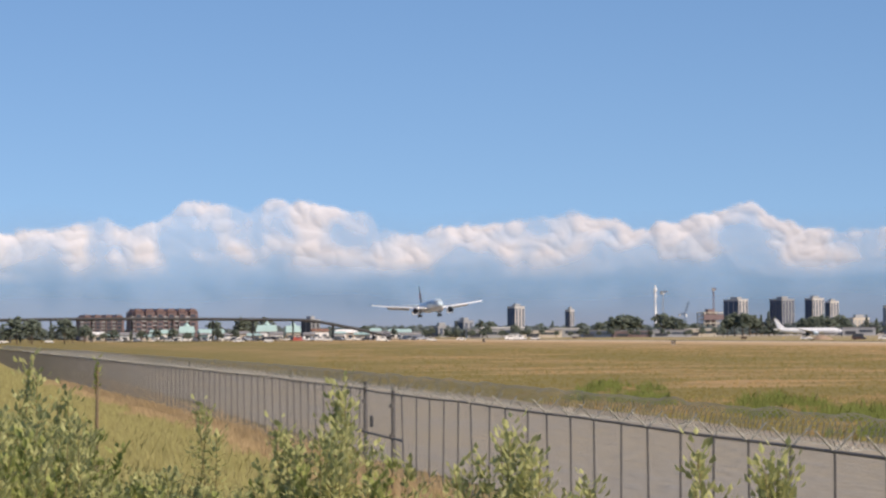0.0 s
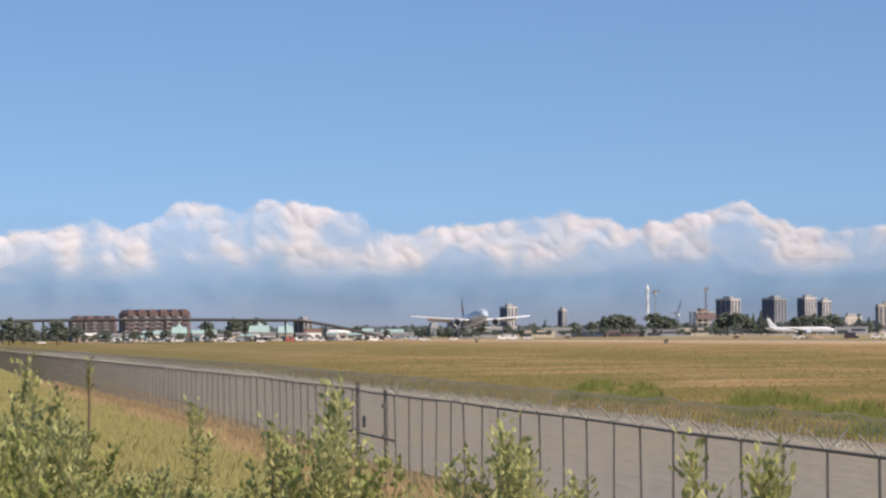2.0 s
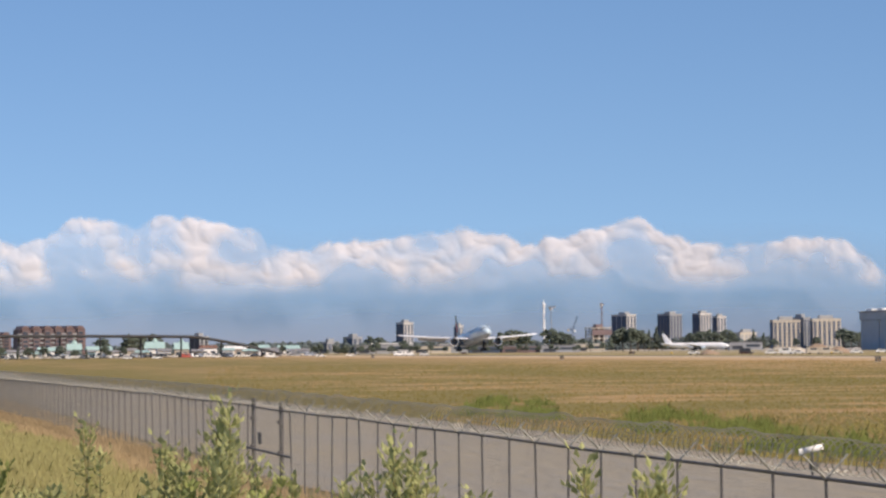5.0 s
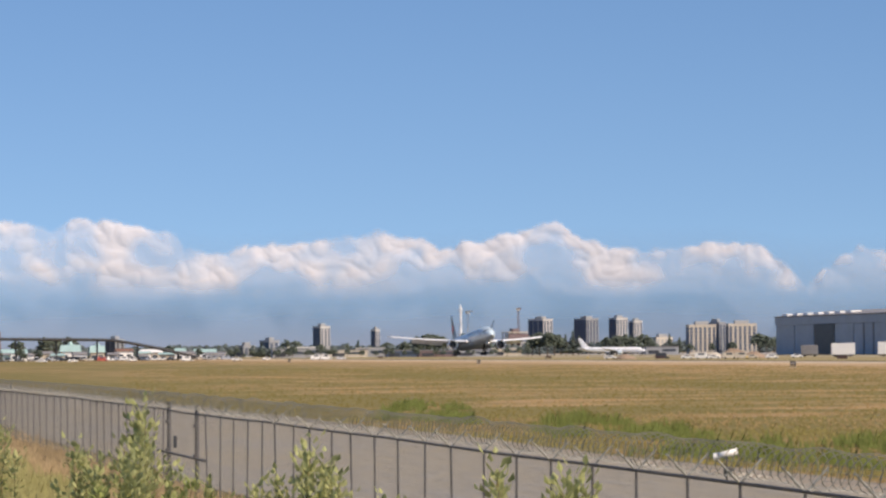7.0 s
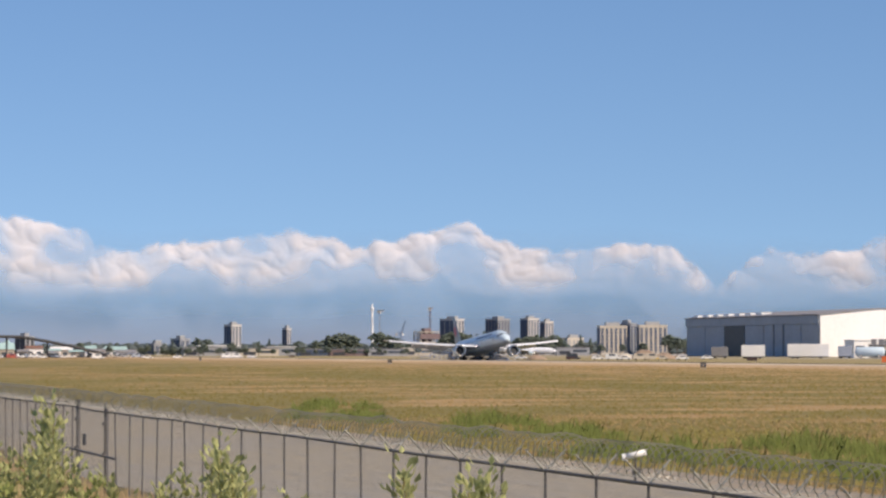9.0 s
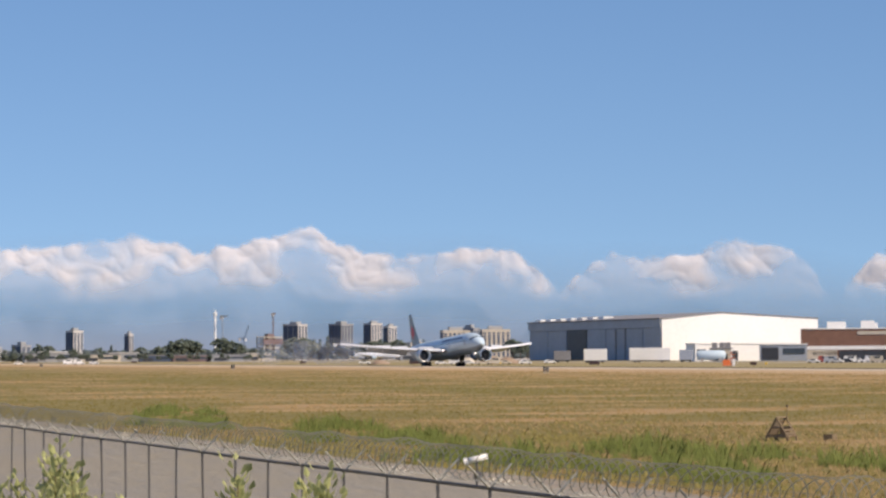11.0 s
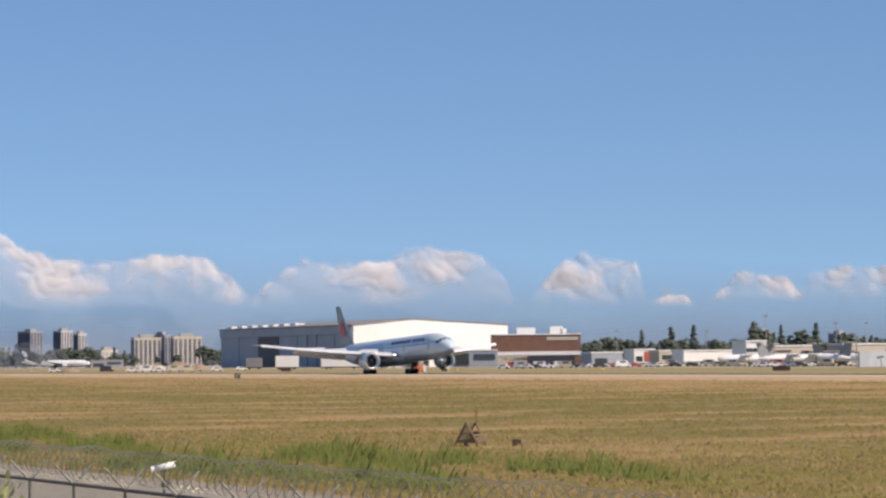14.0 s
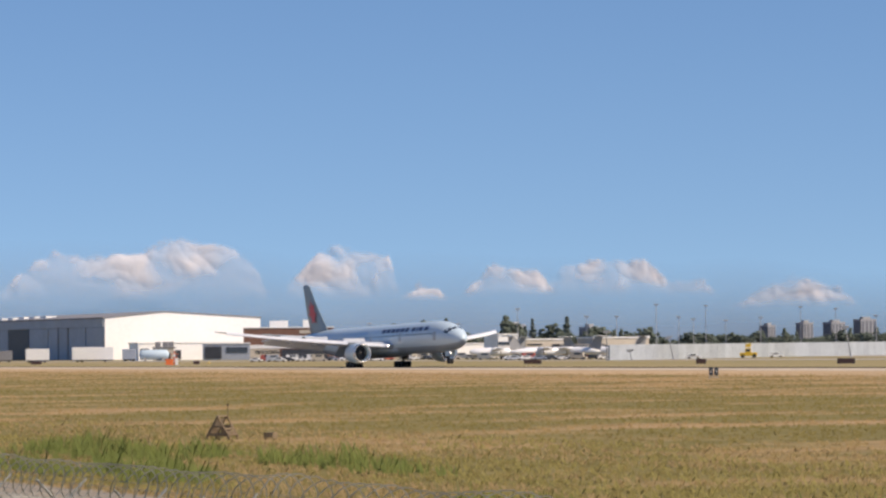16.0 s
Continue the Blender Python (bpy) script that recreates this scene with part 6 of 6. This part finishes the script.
def build_commuter(m, label):
    """A small high-tailed commuter aircraft on its wheels."""
    t = thing("commuter_aircraft", m, label, "aircraft", "parked commuter aircraft")
    part("fuselage", lathe(bmesh.new(), [(9.5, 0.08), (9.0, 0.6), (7.6, 1.15), (5.0, 1.35), (-4.0, 1.35), (-8.0, 0.8), (-10.5, 0.2)], (0, 0, 2.5), sides=20), WHITE_SKIN, t, smooth=True)
    wb = bmesh.new()
    loft(wb, [[Vector((1.6 - k * 0.5, y, 3.75)), Vector((0.8, y, 3.95)), Vector((-1.2 + k * 0.4, y, 3.75)), Vector((0.8, y, 3.65))] for y, k in ((-12.0, 1), (0.0, 0), (12.0, 1))])
    part("wing", wb, WHITE_SKIN, t)
    fb = bmesh.new()
    loft(fb, [[Vector((-6.2 - k * 2.6, y, 3.2 + k * 4.3)), Vector((-10.4 - k * 0.9, y, 3.0 + k * 4.5)), Vector((-10.2 - k * 0.9, y + 0.05, 3.0 + k * 4.5)), Vector((-6.2 - k * 2.6, y + 0.05, 3.2 + k * 4.3))] for k, y in ((0, -0.12), (1, -0.08))])
    part("fin", fb, GREYW, t, "pale grey fin")
    part("tailplane", boxes((-11.4, -9.2, -4.0, 4.0, 7.35, 7.5), bevel=0.04), WHITE_SKIN, t)
    for y in (-3.8, 3.8):
        part("engine", lathe(bmesh.new(), [(2.9, 0.1), (2.5, 0.5), (0.5, 0.62), (-2.0, 0.3)], (0, y, 3.45), sides=14), WHITE_SKIN, t, smooth=True)
        part("wheel_leg", tube(bmesh.new(), (-0.6, y, 0.3), (-0.4, y, 3.2), 0.12, sides=8), GEAR_STEEL, t)
        part("wheel", lathe(bmesh.new(), [(-0.2, 0.1), (-0.2, 0.45), (0.2, 0.45), (0.2, 0.1)], (-0.6, y, 0.45), axis="y", sides=12), TYRE, t)
    part("nose_leg", tube(bmesh.new(), (7.2, 0, 0.0), (7.2, 0, 1.8), 0.12, sides=8), GEAR_STEEL, t)
    return t


for b, d, turn in ((30.75, 960, 200), (31.65, 900, 25), (32.25, 905, 160), (32.75, 950, -20), (33.15, 960, 190)):
    build_commuter(facing(b, d, 0.03, turn), "small white commuter aircraft parked by the airport sheds")


def smoke_material():
    m = bpy.data.materials.new("thin_blue_smoke")
    m.use_nodes = True
    n, l = m.node_tree.nodes, m.node_tree.links
    n.remove(n["Principled BSDF"])
    d, t, mx = n.new("ShaderNodeBsdfDiffuse"), n.new("ShaderNodeBsdfTransparent"), n.new("ShaderNodeMixShader")
    d.inputs["Color"].default_value = (0.80, 0.87, 0.98, 1)
    tr, both = n.new("ShaderNodeBsdfTranslucent"), n.new("ShaderNodeMixShader")
    tr.inputs["Color"].default_value = (0.80, 0.87, 0.98, 1)
    l.new(d.outputs[0], both.inputs[1])
    l.new(tr.outputs[0], both.inputs[2])
    co, tex, mr = n.new("ShaderNodeTexCoord"), n.new("ShaderNodeTexNoise"), n.new("ShaderNodeMapRange")
    tex.inputs["Scale"].default_value, tex.inputs["Detail"].default_value = 0.35, 3.0
    mr.inputs["From Min"].default_value, mr.inputs["From Max"].default_value, mr.inputs["To Max"].default_value = 0.3, 0.7, 0.085
    l.new(co.outputs["Object"], tex.inputs["Vector"])
    l.new(tex.outputs["Fac"], mr.inputs["Value"])
    l.new(mr.outputs[0], mx.inputs[0])
    l.new(t.outputs[0], mx.inputs[1])
    l.new(both.outputs[0], mx.inputs[2])
    l.new(mx.outputs[0], n["Material Output"].inputs["Surface"])
    return m


SMOKE_MAT = smoke_material()


def build_smoke():
    rng = random.Random(6)
    t = thing("tyre_smoke", pose(-985, 277, -14), "thin blue-grey tyre smoke drifting over the runway", "smoke")
    for k in range(24):
        bm = bmesh.new()
        bmesh.ops.create_icosphere(bm, subdivisions=3, radius=1.0)
        r = rng.uniform(2.4, 5.0)
        c = Vector((rng.uniform(-75, 62), rng.uniform(-4, 4), rng.uniform(1.5, 6.5)))
        for v in bm.verts:
            w = 1 + 0.35 * noise.noise(v.co * 1.4 + Vector((k, 0, 0)))
            v.co = Vector((v.co.x * r * 2.6 * w, v.co.y * r * w, max(-c.z + 0.1, v.co.z * r * 0.75 * w))) + c
        part("smoke_puff", bm, SMOKE_MAT, t, smooth=True)
    return t


SMOKE = build_smoke()


def jet_rows():
    """Seconds, place along and across the runway, height of the wheels, pitch, bank and crab angle of the landing airliner."""
    return [(t, pose(x, y, z, bank, -pitch, crab)) for t, x, y, z, pitch, bank, crab in (
        (0.0, -1545, 252.0, 13.1, 1.7, 2.4, -0.3), (1.5, -1446, 254.6, 6.9, 3.3, -0.4, -0.7), (3.5, -1312, 262.0, 2.8, 4.3, 0.4, -1.0), (5.5, -1192, 269.5, 2.6, 4.5, 0.0, -1.1),
        (7.0, -1101, 275.0, 2.4, 4.5, -0.4, -1.1), (8.3, -1009, 275.0, 0.5, 4.4, 0.2, -1.0), (9.0, -960, 275.0, 0.0, 4.0, 0.0, -0.9), (10.5, -858, 275.0, 0.0, 3.5, 0.0, -0.8),
        (12.5, -725, 275.0, 0.0, 2.8, 0.0, -0.9), (14.5, -598, 275.0, 0.0, 2.1, 0.0, -1.3), (16.0, -509, 275.0, 0.0, 1.4, 0.0, -1.8))]


def motions():
    walk(JET, jet_rows())
    # the wing spoilers stand up once the wheels are down
    for o, hinge, sweep in SPOILERS:
        walk(o, [(t, pose(*hinge, 0, a, sweep)) for t, a in ((0.0, -3), (8.6, -3), (9.8, 40), (16.0, 40))])
    # the main legs hang at full stretch until the wheels touch
    for o in GEARS:
        walk(o, [(t, pose(0, 0, z)) for t, z in ((0.0, -0.5), (8.2, -0.5), (9.2, 0.0), (16.0, 0.0))])
    # the tall shoots sway in the wind
    for i, o in enumerate(SWAYING):
        rows = []
        for k in range(33):
            t = k * 0.5
            a = 1.1 * math.sin(t * 2.7 + i * 1.3) + 0.5 * math.sin(t * 4.6 + i * 2.1)
            rows.append((t, Matrix.Translation(o.location) @ Matrix.Rotation(radians(a), 4, "Y") @ Matrix.Rotation(radians(0.7 * a), 4, "X") @ Matrix.Rotation(i * 1.7, 4, "Z")))
        walk(o, rows)
    # smoke rises where the tyres touch and drifts slowly away
    walk(SMOKE, [(t, pose(x, 277, z)) for t, x, z in ((0.0, -985, -14), (8.3, -985, -14), (8.9, -984, -5), (9.6, -983, -1.0), (10.5, -981, 0), (12.5, -978, 0.8), (16.0, -972, 2.2))])


motions()
